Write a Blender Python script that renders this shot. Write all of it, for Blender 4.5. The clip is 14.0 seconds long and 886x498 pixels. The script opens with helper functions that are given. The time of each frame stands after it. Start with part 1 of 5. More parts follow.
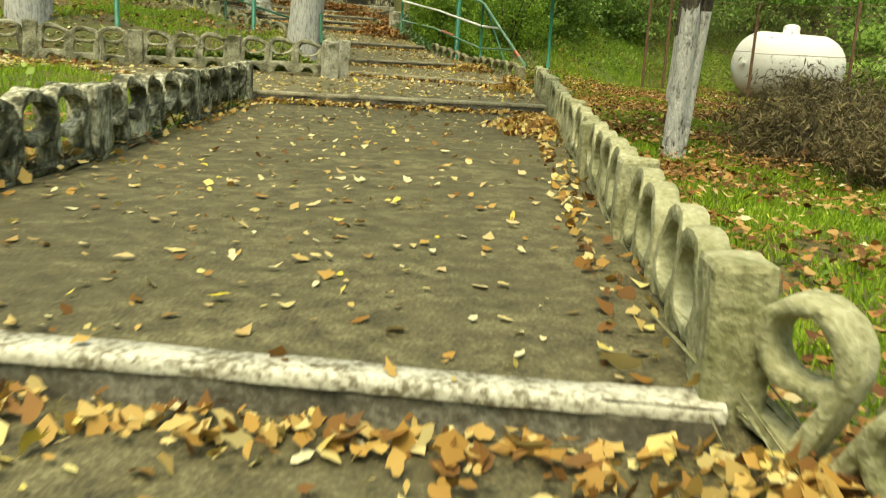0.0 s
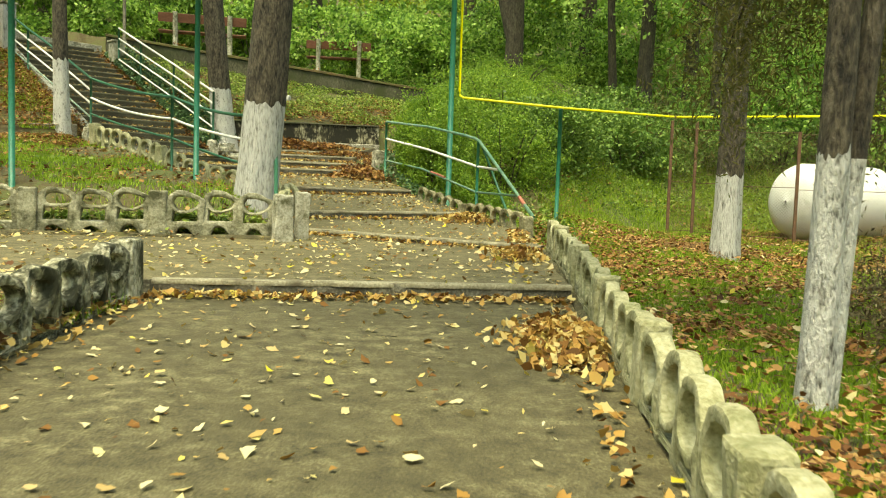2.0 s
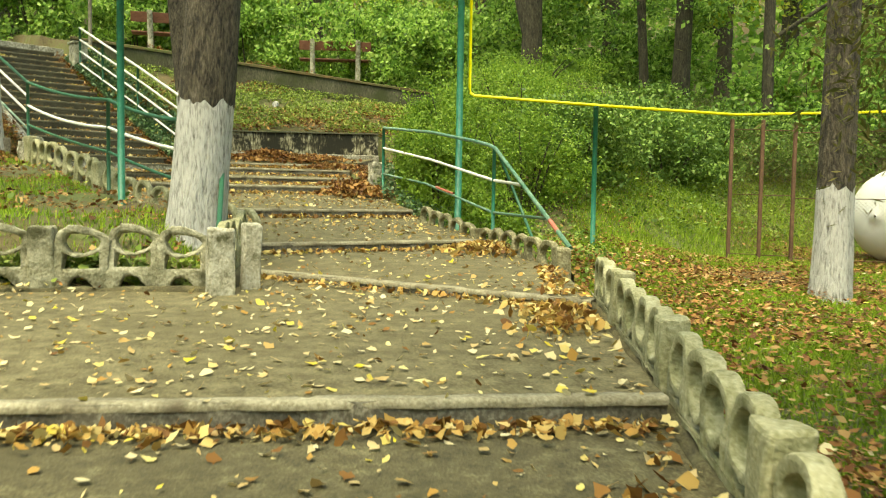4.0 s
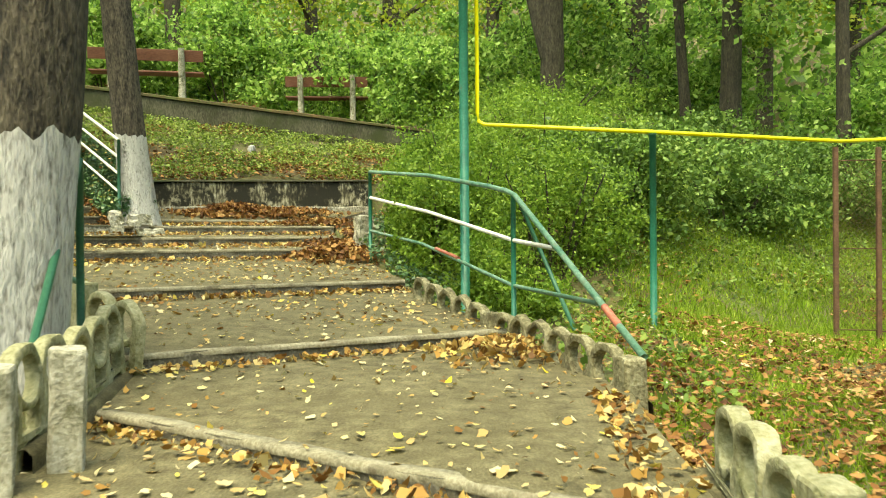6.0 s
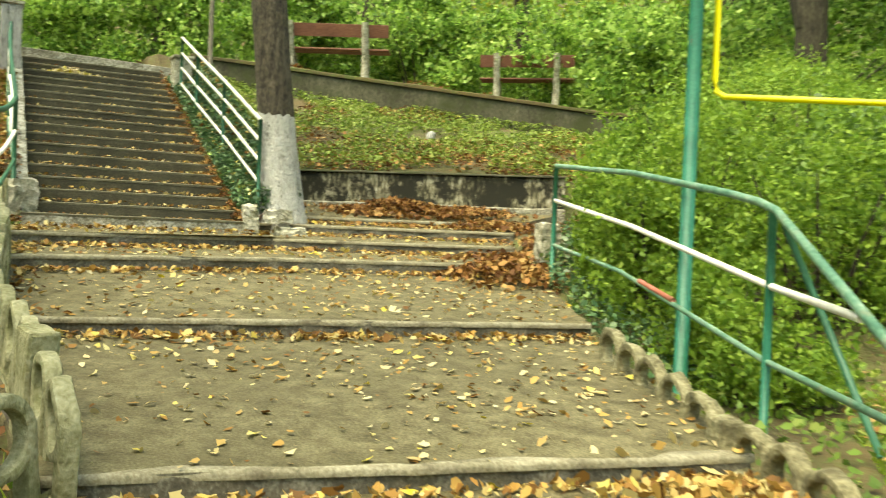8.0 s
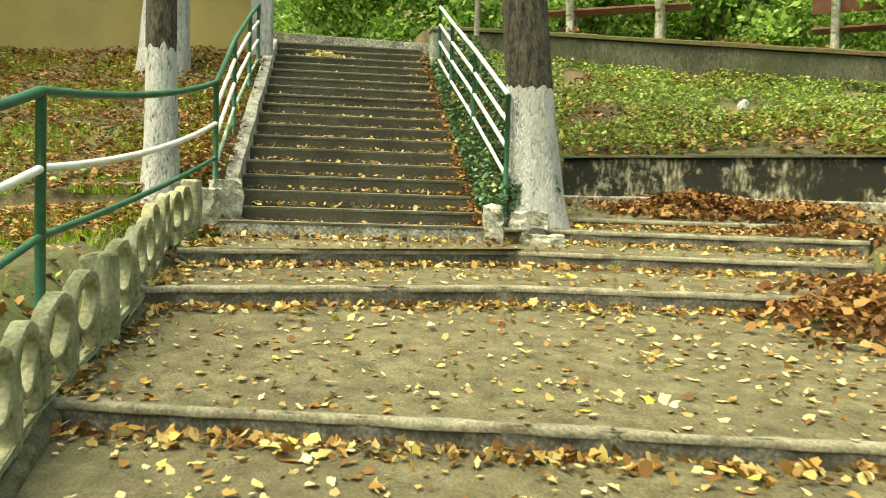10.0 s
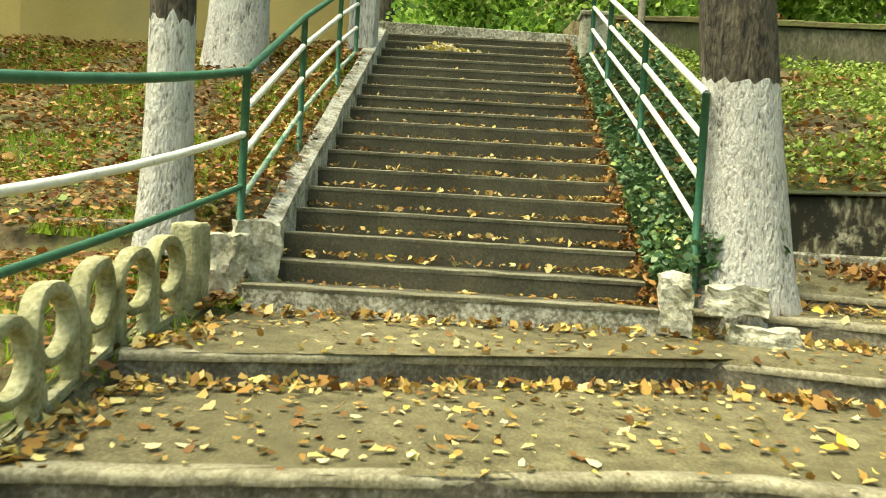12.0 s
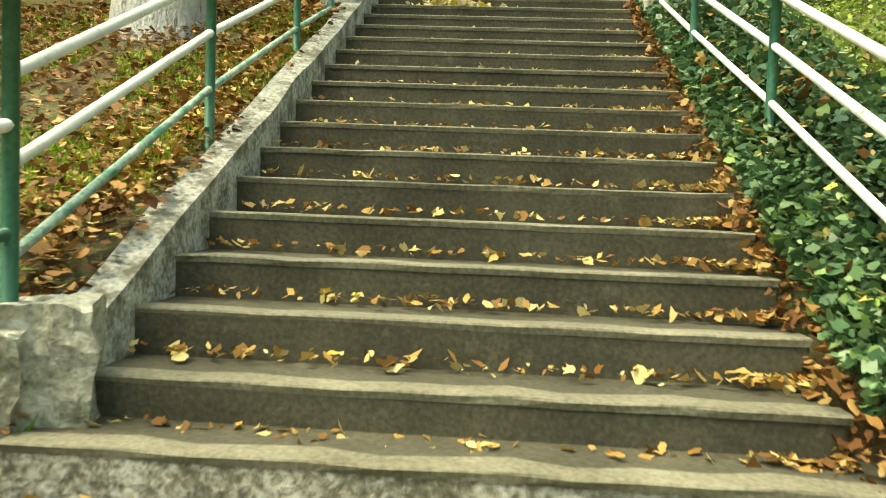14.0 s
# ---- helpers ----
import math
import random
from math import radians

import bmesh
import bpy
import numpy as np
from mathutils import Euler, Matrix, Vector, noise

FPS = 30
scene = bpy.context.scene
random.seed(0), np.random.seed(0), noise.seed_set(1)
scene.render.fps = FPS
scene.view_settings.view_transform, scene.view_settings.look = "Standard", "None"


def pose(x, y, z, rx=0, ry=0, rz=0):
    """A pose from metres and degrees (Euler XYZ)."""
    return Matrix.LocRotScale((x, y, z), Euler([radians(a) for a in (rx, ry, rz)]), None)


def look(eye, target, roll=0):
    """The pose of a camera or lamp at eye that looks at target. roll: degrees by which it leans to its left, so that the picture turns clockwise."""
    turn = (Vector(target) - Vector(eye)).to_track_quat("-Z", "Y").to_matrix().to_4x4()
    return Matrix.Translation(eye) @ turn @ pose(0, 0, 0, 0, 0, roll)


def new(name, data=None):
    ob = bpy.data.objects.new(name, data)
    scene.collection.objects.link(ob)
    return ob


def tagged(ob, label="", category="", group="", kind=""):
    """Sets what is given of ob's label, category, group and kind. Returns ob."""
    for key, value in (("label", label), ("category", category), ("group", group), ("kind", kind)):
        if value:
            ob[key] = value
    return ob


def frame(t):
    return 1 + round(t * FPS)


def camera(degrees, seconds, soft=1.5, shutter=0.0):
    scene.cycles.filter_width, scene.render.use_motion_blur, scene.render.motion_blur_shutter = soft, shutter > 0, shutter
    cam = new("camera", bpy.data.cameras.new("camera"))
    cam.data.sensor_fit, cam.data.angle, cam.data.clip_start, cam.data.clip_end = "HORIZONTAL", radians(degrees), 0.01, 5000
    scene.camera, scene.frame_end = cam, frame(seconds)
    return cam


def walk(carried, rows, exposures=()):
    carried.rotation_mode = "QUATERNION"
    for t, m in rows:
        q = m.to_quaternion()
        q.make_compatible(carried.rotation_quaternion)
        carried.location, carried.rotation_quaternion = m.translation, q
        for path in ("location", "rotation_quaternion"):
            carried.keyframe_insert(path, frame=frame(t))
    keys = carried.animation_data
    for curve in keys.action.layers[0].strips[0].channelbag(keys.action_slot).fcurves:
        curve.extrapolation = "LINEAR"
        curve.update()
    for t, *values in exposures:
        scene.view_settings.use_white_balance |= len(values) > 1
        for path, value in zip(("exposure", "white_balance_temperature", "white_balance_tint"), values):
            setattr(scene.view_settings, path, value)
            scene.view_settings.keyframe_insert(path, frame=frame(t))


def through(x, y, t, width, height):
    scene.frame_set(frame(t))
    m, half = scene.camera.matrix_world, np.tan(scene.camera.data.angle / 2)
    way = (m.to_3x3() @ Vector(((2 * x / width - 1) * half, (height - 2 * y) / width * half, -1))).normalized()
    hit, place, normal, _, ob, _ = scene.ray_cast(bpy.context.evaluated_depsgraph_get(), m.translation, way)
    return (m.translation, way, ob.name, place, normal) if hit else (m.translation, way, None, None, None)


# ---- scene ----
cam = camera(55.4, 14.0, soft=1.05, shutter=0.25)
# stops, white balance
EXPOSURES = [(0, 1.27, 9200, -12), (1, 1.44, 9300, -13), (2.5, 1.62, 9200, -12), (4.2, 1.72, 9100, -11), (6.5, 1.86, 8600, -10), (8, 1.98, 8900, -9), (9, 2.0, 8900, -9), (12, 2.06, 9000, -10), (13, 2.14, 8900, -10), (14, 2.12, 8800, -10)]
PATH = [
    (0, (0.143, 0.003, 0.678), (0.106, 1.954, 0.239), 3.3),
    (0.5, (0.142, 0.77, 0.765), (0.139, 2.741, 0.428), 3.5),
    (1, (0.102, 1.558, 0.808), (0.043, 3.545, 0.586), 2.7),
    (1.5, (0.11, 2.293, 0.877), (0.064, 4.283, 0.678), 1.9),
    (2, (0.157, 3.027, 0.962), (0.107, 5.021, 0.819), 1.9),
    (2.5, (0.165, 3.712, 1.0), (0.119, 5.706, 0.849), 2.4),
    (3, (0.189, 4.426, 1.039), (0.183, 6.42, 0.896), 2.7),
    (3.5, (0.177, 5.131, 1.057), (0.12, 7.126, 0.918), 3.9),
    (4, (0.158, 5.839, 1.1), (0.072, 7.834, 0.979), 0.9),
    (4.2, (0.168, 6.15, 1.135), (0.074, 8.146, 1.045), -0.4),
    (6.3, (0.204, 9.543, 1.374), (0.063, 11.538, 1.361), -0.2),
    (6.5, (0.232, 9.82, 1.423), (0.082, 11.815, 1.399), 0.1),
    (7, (0.22, 10.454, 1.478), (0.036, 12.445, 1.482), 0.7),
    (7.5, (0.17, 11.135, 1.516), (-0.098, 13.116, 1.507), 0.9),
    (8, (0.056, 11.94, 1.548), (-0.565, 13.841, 1.514), 2.3),
    (8.5, (-0.097, 12.644, 1.584), (-0.966, 14.445, 1.544), 2.6),
    (9, (-0.26, 13.199, 1.665), (-1.287, 14.914, 1.617), 1.0),
    (9.2, (-0.305, 13.417, 1.685), (-1.382, 15.1, 1.623), 1.5),
    (11.3, (-1.937, 15.897, 1.988), (-3.384, 17.272, 1.87), 0.9),
    (11.5, (-2.118, 16.095, 1.998), (-3.588, 17.446, 1.88), 1.5),
    (12, (-2.571, 16.569, 2.087), (-4.061, 17.9, 1.993), 3.4),
    (12.5, (-3.014, 17.036, 2.177), (-4.546, 18.319, 2.098), 1.5),
    (13, (-3.451, 17.469, 2.226), (-5.031, 18.69, 2.113), 1.7),
    (13.5, (-3.921, 17.942, 2.247), (-5.461, 19.208, 2.083), 1.4),
    (14, (-4.392, 18.366, 2.299), (-5.931, 19.636, 2.173), 2.2),
]
walk(cam, [(t, look(eye, target, roll)) for t, eye, target, roll in PATH], EXPOSURES)

# ---- light ----
world = bpy.data.worlds.new("world")
scene.world = world
world.use_nodes = True
wn = world.node_tree
sky = wn.nodes.new("ShaderNodeTexSky")
sky.sky_type = "NISHITA"
sky.sun_disc = False
sky.sun_elevation = radians(66)
sky.sun_rotation = radians(200)
sky.air_density = 1.0
sky.dust_density = 3.0
wn.links.new(sky.outputs[0], wn.nodes["Background"].inputs[0])
wn.nodes["Background"].inputs[1].default_value = 0.15
sun_data = bpy.data.lights.new("sun", "SUN")
sun_data.energy = 1.5
sun_data.angle = radians(40)
sun_data.color = (1.0, 0.95, 0.86)
sun = new("sun", sun_data)
sun.matrix_world = look((0, 0, 30), (3.4, 9.2, 8))

# ---- materials ----
def nodes_of(name):
    m = bpy.data.materials.new(name)
    m.use_nodes = True
    return m, m.node_tree.nodes, m.node_tree.links, m.node_tree.nodes["Principled BSDF"]


def ramp(nodes, stops):
    r = nodes.new("ShaderNodeValToRGB")
    while len(r.color_ramp.elements) < len(stops):
        r.color_ramp.elements.new(0.5)
    for e, (p, c) in zip(r.color_ramp.elements, stops):
        e.position, e.color = p, (*c, 1)
    return r


def surface(name, stops, scale=3.0, fine=40.0, rough=0.85, bump=0.3, metal=0.0, stain=None, stain_scale=1.2, stain_at=(0.52, 0.68), coat=0.0, stretch=(1, 1, 1), dist=0.02):
    """A weathered surface: broad mottling, fine grain, an optional stain layer and bump."""
    m, n, l, b = nodes_of(name)
    tc = n.new("ShaderNodeTexCoord")
    mp = n.new("ShaderNodeMapping")
    mp.inputs["Scale"].default_value = stretch
    geo = n.new("ShaderNodeNewGeometry")
    l.new(geo.outputs["Position"], mp.inputs[0])
    a = n.new("ShaderNodeTexNoise")
    a.inputs["Scale"].default_value, a.inputs["Detail"].default_value, a.inputs["Roughness"].default_value = scale, 6, 0.65
    f = n.new("ShaderNodeTexNoise")
    f.inputs["Scale"].default_value, f.inputs["Detail"].default_value = fine, 4
    for t in (a, f):
        l.new(mp.outputs[0], t.inputs["Vector"])
    mix = n.new("ShaderNodeMath")
    mix.operation = "MULTIPLY_ADD"
    mix.inputs[1].default_value = 0.45
    l.new(f.outputs[0], mix.inputs[0])
    sc = n.new("ShaderNodeMath")
    sc.operation = "MULTIPLY"
    sc.inputs[1].default_value = 0.55
    l.new(a.outputs[0], sc.inputs[0])
    l.new(sc.outputs[0], mix.inputs[2])
    r = ramp(n, stops)
    l.new(mix.outputs[0], r.inputs[0])
    col = r.outputs[0]
    if stain:
        s = n.new("ShaderNodeTexNoise")
        s.inputs["Scale"].default_value, s.inputs["Detail"].default_value, s.inputs["Roughness"].default_value = stain_scale, 8, 0.7
        l.new(geo.outputs["Position"], s.inputs["Vector"])
        sr = ramp(n, [(stain_at[0], (0, 0, 0)), (stain_at[1], (1, 1, 1))])
        l.new(s.outputs[0], sr.inputs[0])
        mx = n.new("ShaderNodeMix")
        mx.data_type = "RGBA"
        l.new(sr.outputs[0], mx.inputs[0])
        l.new(col, mx.inputs[6])
        mx.inputs[7].default_value = (*stain, 1)
        col = mx.outputs[2]
    l.new(col, b.inputs["Base Color"])
    b.inputs["Roughness"].default_value, b.inputs["Metallic"].default_value = rough, metal
    b.inputs["Coat Weight"].default_value = coat
    bp = n.new("ShaderNodeBump")
    bp.inputs["Strength"].default_value, bp.inputs["Distance"].default_value = bump, dist
    l.new(mix.outputs[0], bp.inputs["Height"])
    l.new(bp.outputs[0], b.inputs["Normal"])
    return m


def leafy(name, stops, rough=0.6, through=0.35, scale=0.6):
    """Leaves: each its own shade, drifting over the plant, with light coming through."""
    m, n, l, b = nodes_of(name)
    geo = n.new("ShaderNodeNewGeometry")
    ns = n.new("ShaderNodeTexNoise")
    ns.inputs["Scale"].default_value, ns.inputs["Detail"].default_value = scale, 3
    l.new(geo.outputs["Position"], ns.inputs["Vector"])
    ad = n.new("ShaderNodeMath")
    ad.operation = "MULTIPLY_ADD"
    ad.inputs[1].default_value = 0.62
    l.new(geo.outputs["Random Per Island"], ad.inputs[0])
    s2 = n.new("ShaderNodeMath")
    s2.operation = "MULTIPLY"
    s2.inputs[1].default_value = 0.38
    l.new(ns.outputs[0], s2.inputs[0])
    l.new(s2.outputs[0], ad.inputs[2])
    r = ramp(n, stops)
    l.new(ad.outputs[0], r.inputs[0])
    l.new(r.outputs[0], b.inputs["Base Color"])
    b.inputs["Roughness"].default_value = rough
    b.inputs["Specular IOR Level"].default_value = 0.3
    tr = n.new("ShaderNodeBsdfTranslucent")
    l.new(r.outputs[0], tr.inputs[0])
    mx = n.new("ShaderNodeMixShader")
    mx.inputs[0].default_value = through
    l.new(b.outputs[0], mx.inputs[1])
    l.new(tr.outputs[0], mx.inputs[2])
    l.new(mx.outputs[0], n["Material Output"].inputs[0])
    return m


M_PATH = surface("path_concrete", [(0.36, (0.0396, 0.033, 0.0139)), (0.45, (0.0858, 0.0739, 0.0348)), (0.53, (0.129, 0.112, 0.058)), (0.66, (0.218, 0.195, 0.11))], 7.0, 75, 0.9, 0.8, stain=(0.0726, 0.062, 0.0278), stain_scale=0.9, stain_at=(0.45, 0.8))
# mud tone of the lower bays, darkened further for tree shade put into the colour
M_PATHMUDSHADE = surface("muddy_shaded_path_concrete", [(0.36, (0.022, 0.018, 0.008)), (0.45, (0.062, 0.053, 0.024)), (0.53, (0.105, 0.092, 0.044)), (0.64, (0.21, 0.188, 0.105))], 9.0, 90, 0.85, 0.9, stain=(0.05, 0.043, 0.018), stain_scale=1.1, stain_at=(0.42, 0.74))
M_NOSE = surface("step_edge_concrete", [(0.34, (0.0984, 0.0861, 0.0532)), (0.5, (0.221, 0.201, 0.137)), (0.68, (0.377, 0.353, 0.266))], 5, 60, 0.9, 0.5, stain=(0.0984, 0.082, 0.0532), stain_scale=4)
M_RISER = surface("riser_concrete", [(0.32, (0.035, 0.0308, 0.021)), (0.5, (0.105, 0.0945, 0.07)), (0.67, (0.266, 0.252, 0.203))], 6, 50, 0.9, 0.6)
M_WHITE = surface("worn_white_line_paint", [(0.42, (0.13, 0.114, 0.0722)), (0.49, (0.342, 0.326, 0.267)), (0.56, (0.502, 0.486, 0.419)), (0.7, (0.562, 0.547, 0.477))], 7, 55, 0.7, 0.3)
# body colour lowered so that the risers look shaded; the treads share it
M_STAIR = surface("shade_toned_stair_concrete", [(0.3, (0.0217, 0.0195, 0.0112)), (0.5, (0.0527, 0.0476, 0.028)), (0.72, (0.105, 0.0945, 0.0588))], 2.5, 55, 0.88, 0.45, stain=(0.149, 0.134, 0.0924), stain_scale=7, stain_at=(0.60, 0.78))
# pale tread-front strip, brightened in colour as if lit from above
M_STAIRNOSE = surface("brightened_stair_edge_concrete", [(0.32, (0.0702, 0.0647, 0.0396)), (0.5, (0.156, 0.144, 0.0972)), (0.72, (0.281, 0.261, 0.191))], 2.5, 55, 0.88, 0.45)
M_RING = surface("mossy_cast_concrete", [(0.3, (0.0935, 0.0892, 0.0382)), (0.46, (0.246, 0.238, 0.132)), (0.66, (0.425, 0.408, 0.281))], 5, 45, 0.92, 0.8, stain=(0.111, 0.119, 0.0425), stain_scale=3.2, stain_at=(0.52, 0.70), dist=0.03)
M_RINGBROWN = surface("earth_stained_cast_concrete", [(0.34, (0.06, 0.052, 0.025)), (0.46, (0.15, 0.135, 0.075)), (0.56, (0.25, 0.23, 0.14)), (0.68, (0.38, 0.36, 0.25))], 6, 45, 0.93, 0.9, stain=(0.07, 0.06, 0.03), stain_scale=5, stain_at=(0.5, 0.66), dist=0.03)
M_RINGBLACK = surface("blackened_cast_concrete", [(0.36, (0.0455, 0.0442, 0.026)), (0.45, (0.156, 0.15, 0.0975)), (0.53, (0.351, 0.338, 0.247)), (0.62, (0.65, 0.624, 0.507))], 6, 40, 0.93, 1.0, stain=(0.039, 0.039, 0.0208), stain_scale=5, stain_at=(0.47, 0.56), stretch=(1, 1, 0.5), dist=0.05)
M_RINGOLD = surface("grey_cast_concrete", [(0.32, (0.081, 0.0765, 0.0405)), (0.46, (0.243, 0.234, 0.158)), (0.66, (0.468, 0.45, 0.351))], 7, 45, 0.92, 0.9, stain=(0.054, 0.054, 0.0252), stain_scale=4, stain_at=(0.46, 0.64), dist=0.03)
M_WALL = surface("weathered_wall_concrete", [(0.3, (0.07, 0.06, 0.04)), (0.5, (0.22, 0.2, 0.15)), (0.72, (0.42, 0.4, 0.33))], 2.2, 40, 0.92, 0.6, stain=(0.028, 0.025, 0.014), stain_scale=1.9, stain_at=(0.40, 0.52), stretch=(1, 1, 0.6))
M_WALLBLACK = surface("black_streaked_wall_concrete", [(0.38, (0.014, 0.013, 0.007)), (0.47, (0.05, 0.045, 0.026)), (0.54, (0.22, 0.20, 0.13)), (0.62, (0.5, 0.47, 0.36))], 3.2, 30, 0.92, 0.6, stain=(0.016, 0.015, 0.008), stain_scale=2.6, stain_at=(0.47, 0.53), stretch=(1, 1, 0.35))
M_WALLMOSS = surface("mossy_wall_concrete", [(0.34, (0.0158, 0.0147, 0.00788)), (0.47, (0.0473, 0.0446, 0.0263)), (0.6, (0.0998, 0.0945, 0.063)), (0.72, (0.173, 0.163, 0.126))], 3.5, 40, 0.92, 0.6, stain=(0.0368, 0.0446, 0.0131), stain_scale=1.3, stain_at=(0.45, 0.62), stretch=(1, 1, 0.4))
M_KERB = surface("chipped_pale_kerb", [(0.36, (0.088, 0.0792, 0.0528)), (0.46, (0.264, 0.251, 0.202)), (0.54, (0.44, 0.422, 0.361)), (0.68, (0.563, 0.546, 0.484))], 9, 45, 0.9, 0.9, stain=(0.132, 0.119, 0.0792), stain_scale=5, stain_at=(0.5, 0.62))
M_STONE = surface("pale_stone", [(0.34, (0.123, 0.114, 0.0748)), (0.45, (0.29, 0.277, 0.211)), (0.55, (0.414, 0.396, 0.326)), (0.68, (0.528, 0.51, 0.44))], 9, 45, 0.9, 1.0, stain=(0.088, 0.088, 0.044), stain_scale=6, stain_at=(0.5, 0.64))
M_YELLOW = surface("yellow_render", [(0.3, (0.281, 0.219, 0.073)), (0.5, (0.337, 0.27, 0.101)), (0.7, (0.37, 0.303, 0.129))], 1.2, 60, 0.85, 0.15, stain=(0.236, 0.202, 0.0952), stain_scale=0.7, stain_at=(0.55, 0.8))
M_BARK = surface("dark_bark", [(0.38, (0.008, 0.0065, 0.0045)), (0.46, (0.038, 0.031, 0.021)), (0.55, (0.08, 0.066, 0.046)), (0.68, (0.15, 0.128, 0.095))], 16, 60, 0.95, 1.0, stretch=(1, 1, 0.3), dist=0.07)
M_LIME = surface("whitewashed_bark", [(0.33, (0.088, 0.0836, 0.0704)), (0.42, (0.273, 0.268, 0.255)), (0.51, (0.431, 0.427, 0.414)), (0.7, (0.537, 0.532, 0.519))], 26, 60, 0.9, 1.0, stretch=(1, 1, 0.22), dist=0.05)
M_LIMEGREY = surface("grey_limewashed_bark", [(0.34, (0.06, 0.057, 0.05)), (0.40, (0.22, 0.215, 0.20)), (0.46, (0.40, 0.395, 0.375)), (0.66, (0.53, 0.525, 0.505))], 13, 60, 0.9, 1.0, stretch=(1, 1, 0.38), stain=(0.17, 0.165, 0.14), stain_scale=3.0, stain_at=(0.56, 0.74), dist=0.07)
M_GREEN = surface("green_pipe_paint", [(0.3, (0.0096, 0.096, 0.06)), (0.5, (0.016, 0.152, 0.096)), (0.7, (0.04, 0.216, 0.144))], 6, 50, 0.45, 0.1, stain=(0.128, 0.104, 0.064), stain_scale=9, stain_at=(0.64, 0.72))
M_DGREEN = surface("dark_green_paint", [(0.3, (0.010, 0.065, 0.036)), (0.5, (0.018, 0.10, 0.055)), (0.7, (0.05, 0.15, 0.09))], 6, 50, 0.5, 0.1, stain=(0.2, 0.16, 0.1), stain_scale=9, stain_at=(0.66, 0.74))
M_RAILW = surface("chipped_white_paint", [(0.3, (0.4, 0.38, 0.32)), (0.45, (0.7, 0.69, 0.65)), (0.7, (0.8, 0.79, 0.76))], 9, 50, 0.5, 0.15, stain=(0.2, 0.15, 0.1), stain_scale=12, stain_at=(0.64, 0.7))
M_RAILG = surface("worn_pale_green_paint", [(0.3, (0.05, 0.15, 0.10)), (0.45, (0.2, 0.3, 0.23)), (0.6, (0.45, 0.5, 0.43)), (0.7, (0.6, 0.62, 0.56))], 8, 50, 0.5, 0.15, stain=(0.03, 0.16, 0.10), stain_scale=7, stain_at=(0.5, 0.62))
M_FADED = surface("faded_green_pipe_paint", [(0.32, (0.03, 0.10, 0.065)), (0.46, (0.08, 0.19, 0.13)), (0.58, (0.17, 0.27, 0.2)), (0.7, (0.3, 0.36, 0.28))], 7, 50, 0.5, 0.15, stain=(0.17, 0.15, 0.10), stain_scale=6, stain_at=(0.56, 0.7))
M_BARKDARK = surface("dark_woodland_bark", [(0.36, (0.008, 0.007, 0.004)), (0.47, (0.032, 0.027, 0.016)), (0.58, (0.065, 0.056, 0.035)), (0.7, (0.11, 0.1, 0.065))], 18, 60, 0.95, 1.0, stretch=(1, 1, 0.25), dist=0.06)
M_PEEL = surface("peeling_pale_concrete", [(0.34, (0.085, 0.0765, 0.051)), (0.45, (0.17, 0.157, 0.115)), (0.53, (0.323, 0.306, 0.246)), (0.62, (0.493, 0.476, 0.408))], 5, 40, 0.9, 0.8)
M_RED = surface("red_primer", [(0.3, (0.2, 0.1, 0.06)), (0.45, (0.36, 0.1, 0.065)), (0.6, (0.45, 0.17, 0.12))], 9, 50, 0.6, 0.1)
M_PIPE = surface("yellow_gas_pipe", [(0.3, (0.68, 0.6, 0.01)), (0.6, (0.8, 0.74, 0.03))], 4, 50, 0.4, 0.05)
M_RUST = surface("rusty_brown_steel", [(0.3, (0.06, 0.03, 0.018)), (0.5, (0.12, 0.06, 0.034)), (0.7, (0.2, 0.11, 0.06))], 7, 50, 0.8, 0.3)
M_TANK = surface("white_tank_paint", [(0.28, (0.5, 0.49, 0.45)), (0.42, (0.74, 0.74, 0.72)), (0.7, (0.84, 0.84, 0.83))], 1.5, 40, 0.45, 0.05, stain=(0.35, 0.3, 0.22), stain_scale=1.4, stain_at=(0.62, 0.8))
M_PLANK = surface("brown_bench_paint", [(0.3, (0.09, 0.034, 0.02)), (0.5, (0.17, 0.065, 0.04)), (0.7, (0.25, 0.11, 0.065))], 4, 40, 0.65, 0.3, stretch=(0.3, 1, 1))
M_SOIL = surface("leafy_soil", [(0.3, (0.035, 0.027, 0.013)), (0.45, (0.085, 0.065, 0.03)), (0.58, (0.075, 0.095, 0.025)), (0.75, (0.13, 0.155, 0.04))], 1.1, 30, 0.95, 0.8, stain=(0.13, 0.075, 0.03), stain_scale=0.8, stain_at=(0.5, 0.72), dist=0.05)
M_GRASS = leafy("grass_blade_green", [(0.15, (0.10, 0.17, 0.015)), (0.5, (0.22, 0.36, 0.03)), (0.8, (0.36, 0.46, 0.06)), (0.97, (0.42, 0.36, 0.12))], 0.6, 0.3, 0.8)
M_FALLEN = leafy("fallen_leaf", [(0.12, (0.085, 0.038, 0.012)), (0.3, (0.2, 0.095, 0.024)), (0.45, (0.35, 0.2, 0.05)), (0.6, (0.46, 0.32, 0.11)), (0.74, (0.54, 0.45, 0.22)), (0.88, (0.56, 0.43, 0.03))], 0.65, 0.15, 2.5)
M_PALE = leafy("pale_fallen_leaf", [(0.2, (0.37, 0.246, 0.088)), (0.4, (0.546, 0.44, 0.246)), (0.62, (0.598, 0.546, 0.352)), (0.8, (0.546, 0.44, 0.0528)), (0.92, (0.528, 0.484, 0.0176))], 0.65, 0.15, 2.5)
